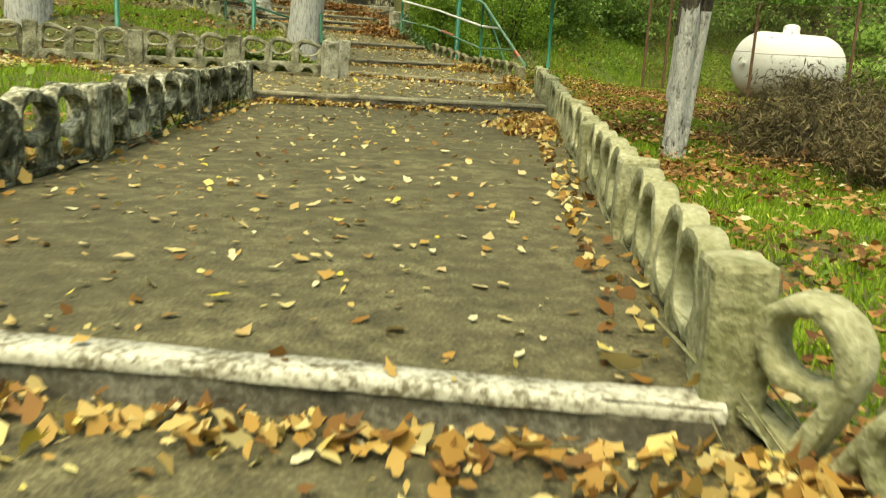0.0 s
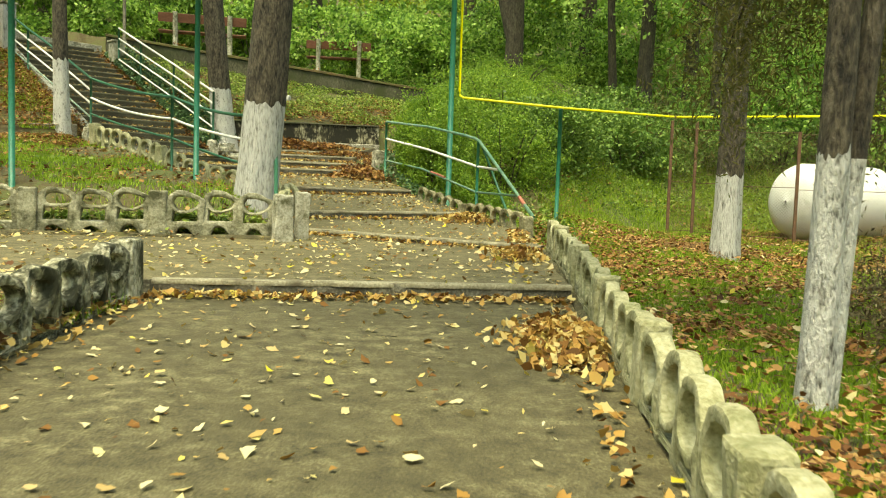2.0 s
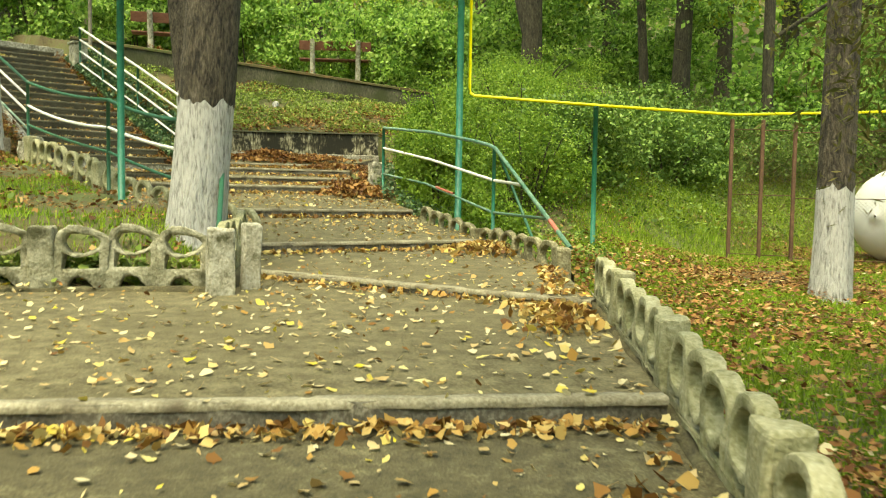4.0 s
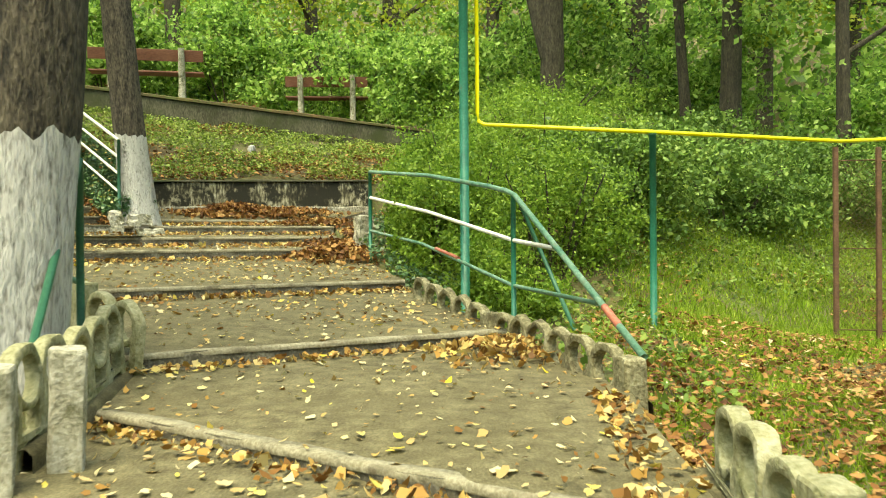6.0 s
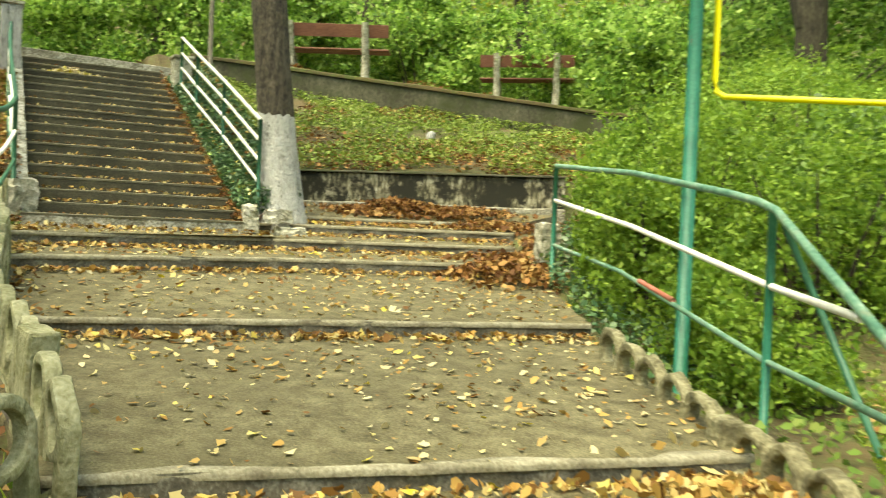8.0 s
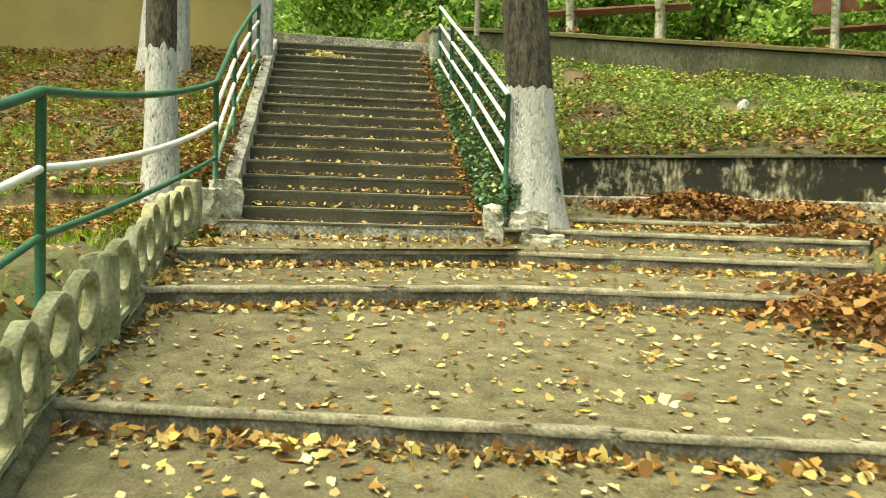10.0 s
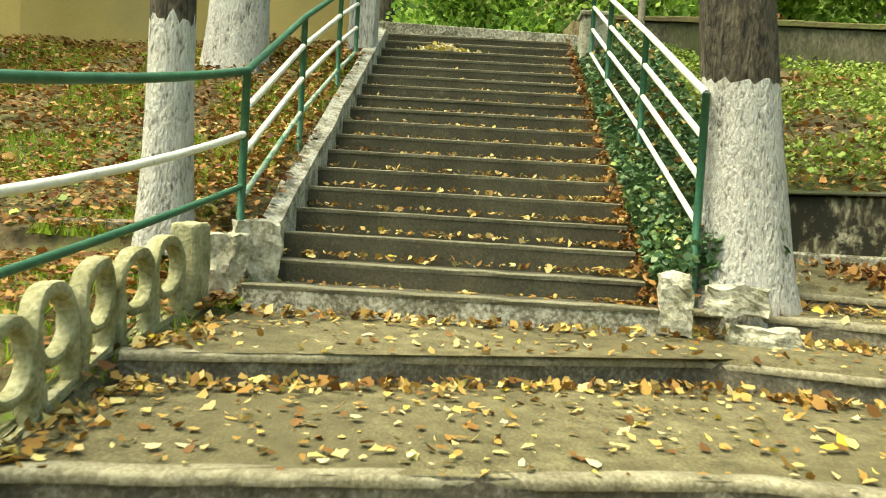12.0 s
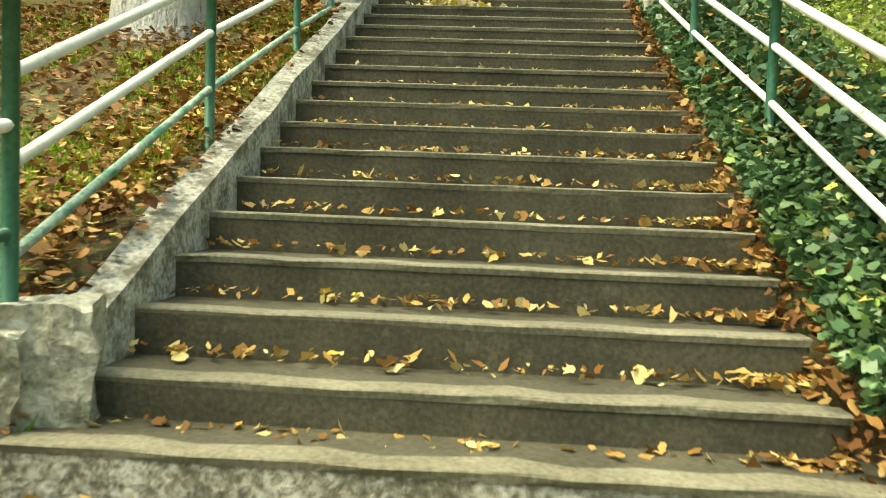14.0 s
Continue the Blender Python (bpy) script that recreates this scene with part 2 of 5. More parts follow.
M_RUSSET = leafy("russet_fallen_leaf", [(0.15, (0.0588, 0.0235, 0.00966)), (0.4, (0.168, 0.0706, 0.0213)), (0.62, (0.302, 0.15, 0.0435)), (0.85, (0.403, 0.282, 0.116))], 0.7, 0.12, 1.5)
M_HEDGE = leafy("hedge_leaf", [(0.15, (0.07, 0.14, 0.02)), (0.45, (0.17, 0.29, 0.04)), (0.7, (0.27, 0.40, 0.06)), (0.92, (0.38, 0.48, 0.10))], 0.5, 0.45, 0.9)
M_HEDGEDARK = leafy("dark_shrub_leaf", [(0.15, (0.0438, 0.0938, 0.0187)), (0.45, (0.106, 0.194, 0.0375)), (0.7, (0.188, 0.3, 0.0625)), (0.92, (0.338, 0.425, 0.112))], 0.5, 0.3, 0.9)
M_LEAF = leafy("broad_green_leaf", [(0.15, (0.045, 0.10, 0.022)), (0.40, (0.15, 0.29, 0.055)), (0.62, (0.32, 0.50, 0.10)), (0.86, (0.52, 0.66, 0.22))], 0.45, 0.5, 0.7)
M_TURN = leafy("turning_leaf", [(0.15, (0.09, 0.14, 0.02)), (0.4, (0.22, 0.30, 0.035)), (0.65, (0.36, 0.42, 0.05)), (0.9, (0.50, 0.48, 0.08))], 0.55, 0.5, 0.4)
M_CONIFER = leafy("dull_needle_green", [(0.15, (0.05, 0.055, 0.012)), (0.5, (0.12, 0.125, 0.03)), (0.8, (0.2, 0.18, 0.05)), (0.95, (0.24, 0.17, 0.07))], 0.7, 0.3, 0.8)
M_IVY = leafy("ivy_leaf", [(0.15, (0.0292, 0.0727, 0.0287)), (0.5, (0.0727, 0.146, 0.0632)), (0.75, (0.166, 0.253, 0.115)), (0.92, (0.35, 0.486, 0.0918))], 0.32, 0.2, 2.5)
M_WEED = leafy("ground_cover_leaf", [(0.15, (0.075, 0.12, 0.025)), (0.45, (0.18, 0.27, 0.05)), (0.7, (0.30, 0.38, 0.085)), (0.93, (0.44, 0.42, 0.13))], 0.55, 0.25, 1.2)
M_COVER = leafy("creeping_green_leaf", [(0.15, (0.06, 0.11, 0.02)), (0.45, (0.13, 0.22, 0.04)), (0.7, (0.21, 0.31, 0.06)), (0.93, (0.34, 0.36, 0.10))], 0.55, 0.3, 1.0)
M_DRY = leafy("dry_brown_twig", [(0.2, (0.05, 0.04, 0.02)), (0.5, (0.13, 0.10, 0.05)), (0.85, (0.22, 0.18, 0.09))], 0.8, 0.1, 1.0)


# ---- builders ----
def link_mesh(name, verts, faces, material, parent=None, label="", smooth=False):
    me = bpy.data.meshes.new(name)
    me.from_pydata([tuple(v) for v in verts], [], faces)
    me.update()
    if smooth:
        me.polygons.foreach_set("use_smooth", [True] * len(me.polygons))
    me.materials.append(material)
    ob = new(name, me)
    if parent:
        ob.parent = parent
        ob.matrix_parent_inverse = Matrix.Translation(parent.location).inverted()
    if label:
        ob["label"] = label
    return ob


def part(name, bm, material, parent=None, label="", smooth=False):
    """One bmesh, in world places, as one mesh under its thing."""
    me = bpy.data.meshes.new(name)
    bm.normal_update()
    bm.to_mesh(me)
    bm.free()
    if smooth:
        me.polygons.foreach_set("use_smooth", [True] * len(me.polygons))
    me.materials.append(material)
    ob = new(name, me)
    if parent:
        ob.parent = parent
        ob.matrix_parent_inverse = Matrix.Translation(parent.location).inverted()
    if label:
        ob["label"] = label
    return ob


def thing(name, at, label, category, group="", kind=""):
    ob = new(name)
    ob.location = at
    ob.empty_display_size = 0.1
    return tagged(ob, label, category, group, kind)


def shift(co, amp, scale):
    return noise.noise_vector(Vector(co) * scale) * amp


def box(bm, m, size, bevel=0.0):
    r = bmesh.ops.create_cube(bm, size=1.0, matrix=m @ Matrix.Diagonal((*size, 1)))
    if bevel:
        es = {e for v in r["verts"] for e in v.link_edges}
        bmesh.ops.bevel(bm, geom=list(es), offset=bevel, segments=2, affect="EDGES", profile=0.5)


def tube(bm, pts, radii, sides=10, cap=True):
    """A round pipe or limb through the points."""
    pts = [Vector(p) for p in pts]
    if isinstance(radii, (int, float)):
        radii = [radii] * len(pts)
    rings = []
    for i, p in enumerate(pts):
        d = (pts[min(i + 1, len(pts) - 1)] - pts[max(i - 1, 0)]).normalized()
        u = d.cross(Vector((0, 0, 1)))
        if u.length < 0.05:
            u = Vector((1, 0, 0))
        u.normalize()
        v = u.cross(d)
        rings.append([bm.verts.new(p + (u * math.cos(a) + v * math.sin(a)) * radii[i]) for a in (2 * math.pi * k / sides for k in range(sides))])
    for a, b in zip(rings, rings[1:]):
        for k in range(sides):
            bm.faces.new((a[k], a[(k + 1) % sides], b[(k + 1) % sides], b[k]))
    if cap:
        bm.faces.new(rings[0])
        bm.faces.new(list(reversed(rings[-1])))


def quads(name, V, material, parent=None, label="", tri=False):
    """Many separate small faces (n, k, 3) as one mesh."""
    n, k, _ = V.shape
    me = bpy.data.meshes.new(name)
    me.vertices.add(n * k)
    me.vertices.foreach_set("co", V.astype(np.float32).ravel())
    me.loops.add(n * k)
    me.loops.foreach_set("vertex_index", np.arange(n * k, dtype=np.int32))
    me.polygons.add(n)
    me.polygons.foreach_set("loop_start", np.arange(0, n * k, k, dtype=np.int32))
    me.update(calc_edges=True)
    me.materials.append(material)
    ob = new(name, me)
    if parent:
        ob.parent = parent
        ob.matrix_parent_inverse = Matrix.Translation(parent.location).inverted()
    if label:
        ob["label"] = label
    return ob


RNG = np.random.default_rng(7)


def leaves_at(P, size, flat=0.0, aspect=0.62, droop=0.0, rng=RNG):
    """Ragged, curled leaves at the places P: flat 1 lies on the ground, 0 turns every way."""
    n = len(P)
    nrm = rng.normal(size=(n, 3))
    nrm[:, 2] = np.abs(nrm[:, 2]) + 0.2
    nrm[:, :2] *= (1 - flat)
    nrm /= np.linalg.norm(nrm, axis=1)[:, None]
    t = rng.normal(size=(n, 3))
    t[:, 2] -= droop
    t -= (t * nrm).sum(1)[:, None] * nrm
    t /= np.linalg.norm(t, axis=1)[:, None] + 1e-9
    s = np.cross(nrm, t)
    L = (size * (0.5 + rng.random(n) ** 1.5))[:, None]
    W = L * aspect * (0.6 + 0.7 * rng.random((n, 1)))
    curl = L * (rng.random((n, 1)) - 0.25) * 0.5
    cup = L * (rng.random((n, 1)) - 0.35) * 0.4
    pts = []
    for u, v in ((-0.5, 0.0), (-0.34, 0.30), (-0.08, 0.36), (0.02, 0.50), (0.22, 0.30), (0.56, 0.0), (0.22, -0.30), (0.02, -0.50), (-0.08, -0.36), (-0.34, -0.30)):
        k = 0.78 + 0.44 * rng.random((n, 1))
        pts.append(P + t * L * u * k + s * W * v * k + nrm * (curl * u * u * 2 + cup * abs(v) * 1.5))
    return np.stack(pts, 1)


def sprays(P, size, aspect=0.6, rng=RNG, droop=0.3):
    """Four-cornered leaves for crowns and bushes."""
    n = len(P)
    nrm = rng.normal(size=(n, 3))
    nrm[:, 2] += 0.5
    nrm /= np.linalg.norm(nrm, axis=1)[:, None]
    t = rng.normal(size=(n, 3))
    t[:, 2] -= droop
    t -= (t * nrm).sum(1)[:, None] * nrm
    t /= np.linalg.norm(t, axis=1)[:, None] + 1e-9
    s = np.cross(nrm, t)
    L = (size * (0.55 + 0.9 * rng.random(n)))[:, None]
    return np.stack([P - t * L * 0.5, P + s * L * aspect * 0.5, P + t * L * 0.5, P - s * L * aspect * 0.5], 1)


def clumps(n, centre, size, count, tight=0.22, rng=RNG):
    """n places in count clumps that fill an uneven ellipsoid."""
    c = rng.normal(size=(count, 3))
    c /= np.linalg.norm(c, axis=1)[:, None]
    c *= (rng.random((count, 1)) ** 0.45)
    k = rng.integers(0, count, n)
    r = tight * (0.5 + rng.random(count))
    p = c[k] + rng.normal(size=(n, 3)) * r[k][:, None] * np.array((1, 1, 0.7))
    return np.array(centre) + p * np.array(size)


# ---- the plan: steps and slabs of the path ----
S1L, S1R = (-1.80, 1.86), (0.74, 1.72)
S2L, S2R = (-2.10, 9.05), (1.00, 9.55)
S3L, S3R = (-2.12, 13.65), (0.95, 11.75)
S4L, S4R = (-2.30, 14.40), (0.25, 16.02)
S5L, S5R = (-4.35, 16.05), (-0.85, 18.40)
S6L, S6B, S6R = (-5.25, 17.15), (-3.87, 19.20), (-1.75, 20.70)
S7L, S7B, S7R = (-5.98, 17.88), (-4.76, 20.22), (-2.25, 21.75)
S8L, S8R = (-5.20, 20.85), (-2.40, 22.30)
S9L, S9R = (-5.10, 21.45), (-2.50, 22.75)
WBL, WBR = (-5.40, 22.20), (-2.00, 23.55)
UP = Vector((-math.sin(0.8054), math.cos(0.8054), 0))
ALONG = Vector((math.cos(0.8054), math.sin(0.8054), 0))
F1L = Vector((-6.975, 19.12, 1.73))
TREAD, RISE, WIDE, FLIGHTS = 0.345, 0.1546, 2.22, 17
F1M = F1L + ALONG * WIDE / 2
F0L, F0R = (F1L - UP * TREAD - ALONG * 0.05), (F1L - UP * TREAD + ALONG * (WIDE + 0.12))


def z3(p, z):
    return (p[0], p[1], z)


# near edge, far edge, each with its height; a far edge lies at the foot of the next riser
SLABS = [
    [z3((-2.6, -9), -0.30), z3((1.3, -9), -0.30), z3(S1R, -0.135), z3(S1L, -0.135)],
    [z3(S1L, -0.02), z3(S1R, -0.02), z3((0.86, 5.0), 0.03), z3(S2R, 0.12), z3(S2L, 0.12), z3((-1.9, 5.0), 0.03)],
    [z3(S2L, 0.24), z3(S2R, 0.24), z3(S3R, 0.325), z3(S3L, 0.345)],
    [z3(S3L, 0.41), z3(S3R, 0.40), z3((0.95, 14.1), 0.44), z3(S4R, 0.50), z3(S4L, 0.48)],
    [z3(S4L, 0.60), z3(S4R, 0.605), z3(S5R, 0.80), z3(S5L, 0.80)],
    [z3(S5L, 0.92), z3(S5R, 0.91), z3(S6R, 1.13), z3(S6B, 1.13), z3(S6L, 1.13)],
    [z3(S6L, 1.26), z3(S6B, 1.26), z3(S6R, 1.26), z3(S7R, 1.30), z3(S7B, 1.30), z3(S7L, 1.30)],
    [z3(S7L, 1.43), z3(S7B, 1.43), z3(S7R, 1.43), z3(S8R, 1.47), z3(S8L, 1.47), tuple(F0R)[:2] + (1.47,), tuple(F0L)[:2] + (1.46,)],
    [z3(S8L, 1.60), z3(S8R, 1.60), z3(S9R, 1.62), z3(S9L, 1.62)],
    [z3(S9L, 1.71), z3(S9R, 1.71), z3(WBR, 1.90), z3(WBL, 1.89)],
]
SLABS.append([(-4.3, 8.95, 0.25), (-1.92, 9.10, 0.230), (-1.85, 12.5, 0.326), (-4.4, 11.7, 0.345)])
EDGES = [2, 2, 2, 2, 2, 2, 3, 3, 2, 2, 0]


def fan(poly):
    c = tuple(sum(v[k] for v in poly) / len(poly) for k in range(3))
    return [(c, poly[i], poly[(i + 1) % len(poly)]) for i in range(len(poly))]


def slab_height(x, y):
    """Height of the path at places x, y; nan off the path."""
    out = np.full(np.shape(x), np.nan)
    for poly in SLABS:
        for a, b, c in fan(poly):
            d = (b[1] - c[1]) * (a[0] - c[0]) + (c[0] - b[0]) * (a[1] - c[1])
            if abs(d) < 1e-9:
                continue
            u = ((b[1] - c[1]) * (x - c[0]) + (c[0] - b[0]) * (y - c[1])) / d
            v = ((c[1] - a[1]) * (x - c[0]) + (a[0] - c[0]) * (y - c[1])) / d
            w = 1 - u - v
            ok = (u >= -1e-6) & (v >= -1e-6) & (w >= -1e-6)
            out = np.where(ok, u * a[2] + v * b[2] + w * c[2], out)
    return out


def smooth(a, b, x):
    t = np.clip((x - a) / (b - a), 0, 1)
    return t * t * (3 - 2 * t)


# the ring walls beside the path, with their feet
WALL_WEST = [(-1.93, 12.62, 0.42), (-2.04, 13.3, 0.44), (-2.26, 14.5, 0.52), (-4.17, 15.98, 0.86), (-5.23, 17.12, 1.17), (-6.05, 17.8, 1.36), (-6.8, 18.6, 1.50)]
WALL_CROSS = [(-2.02, 12.52, 0.36), (-4.4, 11.9, 0.37), (-6.6, 11.1, 0.40)]


def near_line(x, y, line):
    """Distance from a wall's line and the height of its foot at the nearest place."""
    best, foot = np.full(np.shape(x), 1e9), np.zeros(np.shape(x))
    for a, b in zip(line, line[1:]):
        dx, dy = b[0] - a[0], b[1] - a[1]
        t = np.clip(((x - a[0]) * dx + (y - a[1]) * dy) / (dx * dx + dy * dy), 0, 1)
        d = np.hypot(x - a[0] - t * dx, y - a[1] - t * dy)
        foot = np.where(d < best, a[2] + t * (b[2] - a[2]), foot)
        best = np.minimum(d, best)
    return best, foot


CROSS_A, CROSS_B = (-2.25, 12.62), (-6.6, 11.1)


def lumps(x, y):
    return 0.05 * np.sin(1.7 * x + 0.6 * y) * np.sin(1.1 * y - 0.4 * x) + 0.025 * np.sin(4.1 * x + 1.3) * np.sin(3.7 * y)


def upper_toe(x):
    return 22.3 + 0.40 * (x + 5.4)


def upper_wall_y(x):
    return 26.2 + 0.29 * (x + 7.7)


def upper_wall_z(x):
    return 4.58 - 0.11 * (x + 7.7)


def ground_height(x, y):
    x, y = np.asarray(x, float), np.asarray(y, float)
    # lawn beside the path, falling a little away from it
    lawn = -0.16 + 0.022 * (y - 2) + 0.30 * smooth(12, 18, y) * (1 - smooth(1.5, 4.0, x))
    # hillside to the north
    toe = 18.4 + 0.5 * np.clip(x - 1.5, 0, 8)
    hill = 0.45 * np.clip(y - toe, 0, 7.5) + 0.06 * np.clip(y - toe - 7.5, 0, 60)
    right = lawn + hill
    # grassy ground west of the path, behind the cross wall
    behind = ((y - CROSS_A[1]) - 0.349 * (x - CROSS_A[0])) * 0.944
    west_low = -0.06 + 0.024 * np.clip(y, -5, 12.5) + 0.16 * smooth(-2.3, -4, x)
    west = np.where(behind > 0, 0.78 + 0.12 * np.clip(behind, 0, 9), west_low)
    # bank beside the stair
    s = (x - F1M.x) * UP.x + (y - F1M.y) * UP.y
    w = (x - F1M.x) * ALONG.x + (y - F1M.y) * ALONG.y
    bank = np.minimum(1.80 + 0.435 * np.clip(s + 0.05, 0, 20), 4.25)
    west = np.where(behind > 0, np.maximum(west, np.where(s > -0.15, bank, west)), west)
    # planted slope above the low wall, up to the benches
    ty, uy = upper_toe(x), upper_wall_y(x)
    f = np.clip((y - ty) / (uy - ty), 0, 1)
    slope = 2.33 + f * (upper_wall_z(x) - 0.55 - 2.33)
    slope = np.where(y > uy + 0.12, upper_wall_z(x) - 0.05 + 0.03 * np.clip(y - uy, 0, 40), slope)
    stair_side = np.minimum(1.60 + 0.448 * np.clip(s + 0.1, 0, 20), 4.3)
    slope = np.where((w > 0) & (y < uy), np.minimum(slope, stair_side + 0.8 * np.clip(w - 1.35, 0, 9)), slope)
    slope = np.where(y > uy, slope, np.maximum(slope, np.where(w > 0, stair_side - 0.12 * np.clip(w - 1.3, 0, 3), -9)))
    side = smooth(-1.4, 0.2, x)
    north = slope * (1 - side) + np.maximum(right, np.minimum(slope, right + 2)) * side
    z = np.where(w < 0, west, north)
    verge = np.interp(y, [17.5, 18.4, 20.7, 21.75, 23.2], [0.62, 0.86, 1.20, 1.50, 1.78])
    fade = smooth(-1.3, 0.4, x)
    z = np.where((w >= 0) & (y < ty) & (s < 0.6), np.where(x < -4.5, 1.55, verge * (1 - fade) + np.maximum(right, verge - 0.5) * fade), z)
    z = np.where((x > 0.5) | (y < 8.8) & (x > -1.9), right * smooth(-1.5, 0.6, x) + z * (1 - smooth(-1.5, 0.6, x)), z)
    z = np.where((x > 0.2) & (y > 14), right, z)
    z = np.where((w > 1.5) & (x > -5.35) & (x < -1.8) & (y < ty + 0.08), np.minimum(z, 1.62), z)
    for line, rate in ((WALL_WEST, 0.8), (WALL_CROSS, 0.9)):
        d, foot = near_line(x, y, line)
        z = np.where(w < 0.3, np.minimum(z, foot - 0.02 + rate * np.clip(d - 0.22, 0, 9)), z)
    z = z + lumps(x, y) * np.where(near_line(x, y, WALL_WEST)[0] < 0.5, 0.2, 1)
    # the wooded hill closes the view
    far = np.hypot(x - 1, y - 12)
    z = z + np.where(y > -30, 1, 0.4) * 22 * smooth(44, 62, far)
    # under the path and the stair
    p = slab_height(x, y)
    z = np.where(np.isnan(p), z, p - 0.22)
    inside = (np.abs(w) < WIDE / 2 + 0.06) & (s > -TREAD - 0.1) & (s < TREAD * (FLIGHTS + 1))
    z = np.where(inside, np.minimum(z, 1.45 + 0.448 * (s + TREAD) - 0.3), z)
    top = (np.abs(w) < 6) & (s >= TREAD * (FLIGHTS - 1) + 0.2) & (w < 1.6)
    z = np.where(top, np.where(np.abs(w) < WIDE / 2 + 0.1, 4.2, np.maximum(z, 4.1)), z)
    return z


def top_height(x, y):
    p = slab_height(x, y)
    return np.where(np.isnan(p), ground_height(x, y), p)


# ---- ground ----
gx = np.concatenate([[-300, -150, -80, -50, -36, -28], np.arange(-22, -13, 0.6), np.arange(-13, 9, 0.16), np.arange(9, 22, 0.6), [26, 36, 50, 80, 150, 300]])
gy = np.concatenate([[-300, -150, -80, -40, -20, -12], np.arange(-8, 0, 0.6), np.arange(0, 30, 0.16), np.arange(30, 44, 0.7), [48, 60, 80, 150, 300]])
GX, GY = np.meshgrid(gx, gy)
GZ = ground_height(GX, GY)
nx = len(gx)
gverts = np.stack([GX.ravel(), GY.ravel(), GZ.ravel()], 1)
gfaces = [(j * nx + i, j * nx + i + 1, (j + 1) * nx + i + 1, (j + 1) * nx + i) for j in range(len(gy) - 1) for i in range(nx - 1)]
ground = link_mesh("ground", gverts, gfaces, M_SOIL, smooth=True)
tagged(ground, "leaf-strewn soil and grass slope of a park", "ground", kind="structure")

# ---- path slabs, each a worn concrete bay with a proud edge ----
for i, (poly, k) in enumerate(zip(SLABS, EDGES)):
    bm = bmesh.new()
    outer = []
    for a, b in zip(poly, poly[1:] + poly[:1]):
        n = max(2, int((Vector(b) - Vector(a)).length / 0.22))
        for j in range(n):
            p = Vector(a).lerp(Vector(b), j / n)
            p += Vector((1, 1, 0.35)) * 0.5 * noise.noise(p * 2.3) * 0.05
            outer.append(p)
    top = [bm.verts.new(p) for p in outer]
    low = [bm.verts.new(p - Vector((0, 0, 0.34))) for p in outer]
    centre = bm.verts.new(sum(outer, Vector()) / len(outer))
    for j in range(len(top)):
        q = (j + 1) % len(top)
        bm.faces.new((centre, top[j], top[q]))
        f = bm.faces.new((top[q], top[j], low[j], low[q]))
        f.material_index = 1
    # the two lower bays carry tree shade in their colour as well as mud
    slab = part("path_slab", bm, M_PATHMUDSHADE if i < 2 else M_PATH)
    slab.data.materials.append(M_RISER)
    tagged(slab, "worn grey-brown concrete path bay with scattered autumn leaves", "path", "stepped path bays", "structure")
    if k == 0 or i == 0:
        continue
    # the cast edge along the near side
    bm = bmesh.new()
    near = poly[:k]
    inner = Vector(((poly[k][0] + poly[-1][0]) / 2 - near[0][0], (poly[k][1] + poly[-1][1]) / 2 - near[0][1], 0))
    pts = []
    for a, b in zip(near, near[1:]):
        n = max(2, int((Vector(b) - Vector(a)).length / 0.05))
        d = (Vector(b) - Vector(a)).normalized()
        pts += [(Vector(a).lerp(Vector(b), j / n), Vector((-d.y, d.x, 0))) for j in range(n)]
    pts.append((Vector(near[-1]), pts[-1][1]))
    rows = []
    for p, m in pts:
        wob = 0.016 * noise.noise(p * 4) + 0.01 * noise.noise(p * 17)
        wide = 0.095 + 0.03 * noise.noise(p * 3 + Vector((5, 0, 0)))
        f = p - m * (0.014 + wob)
        sink = Vector((0, 0, -0.003 * max(0, noise.noise(p * 6 + Vector((0, 9, 0))))))
        rows.append([bm.verts.new(f + sink + Vector((0, 0, dz)) + m * dm) for dm, dz in ((0.004, -0.034), (0, -0.012), (0.012, 0.004), (wide, 0.005), (wide + 0.01, -0.02))])
    for a, b in zip(rows, rows[1:]):
        for j in range(4):
            bm.faces.new((a[j], b[j], b[j + 1], a[j + 1]))
    edge = part("step_edge", bm, M_WHITE if i == 1 else M_NOSE, slab, "worn white painted edge" if i == 1 else "pale cast concrete edge", smooth=True)

# ---- the stair ----
stair = thing("concrete_stair", F1M - UP * TREAD, "straight flight of worn concrete steps, coloured dark for riser shade, climbing the bank", "stairs", kind="structure")
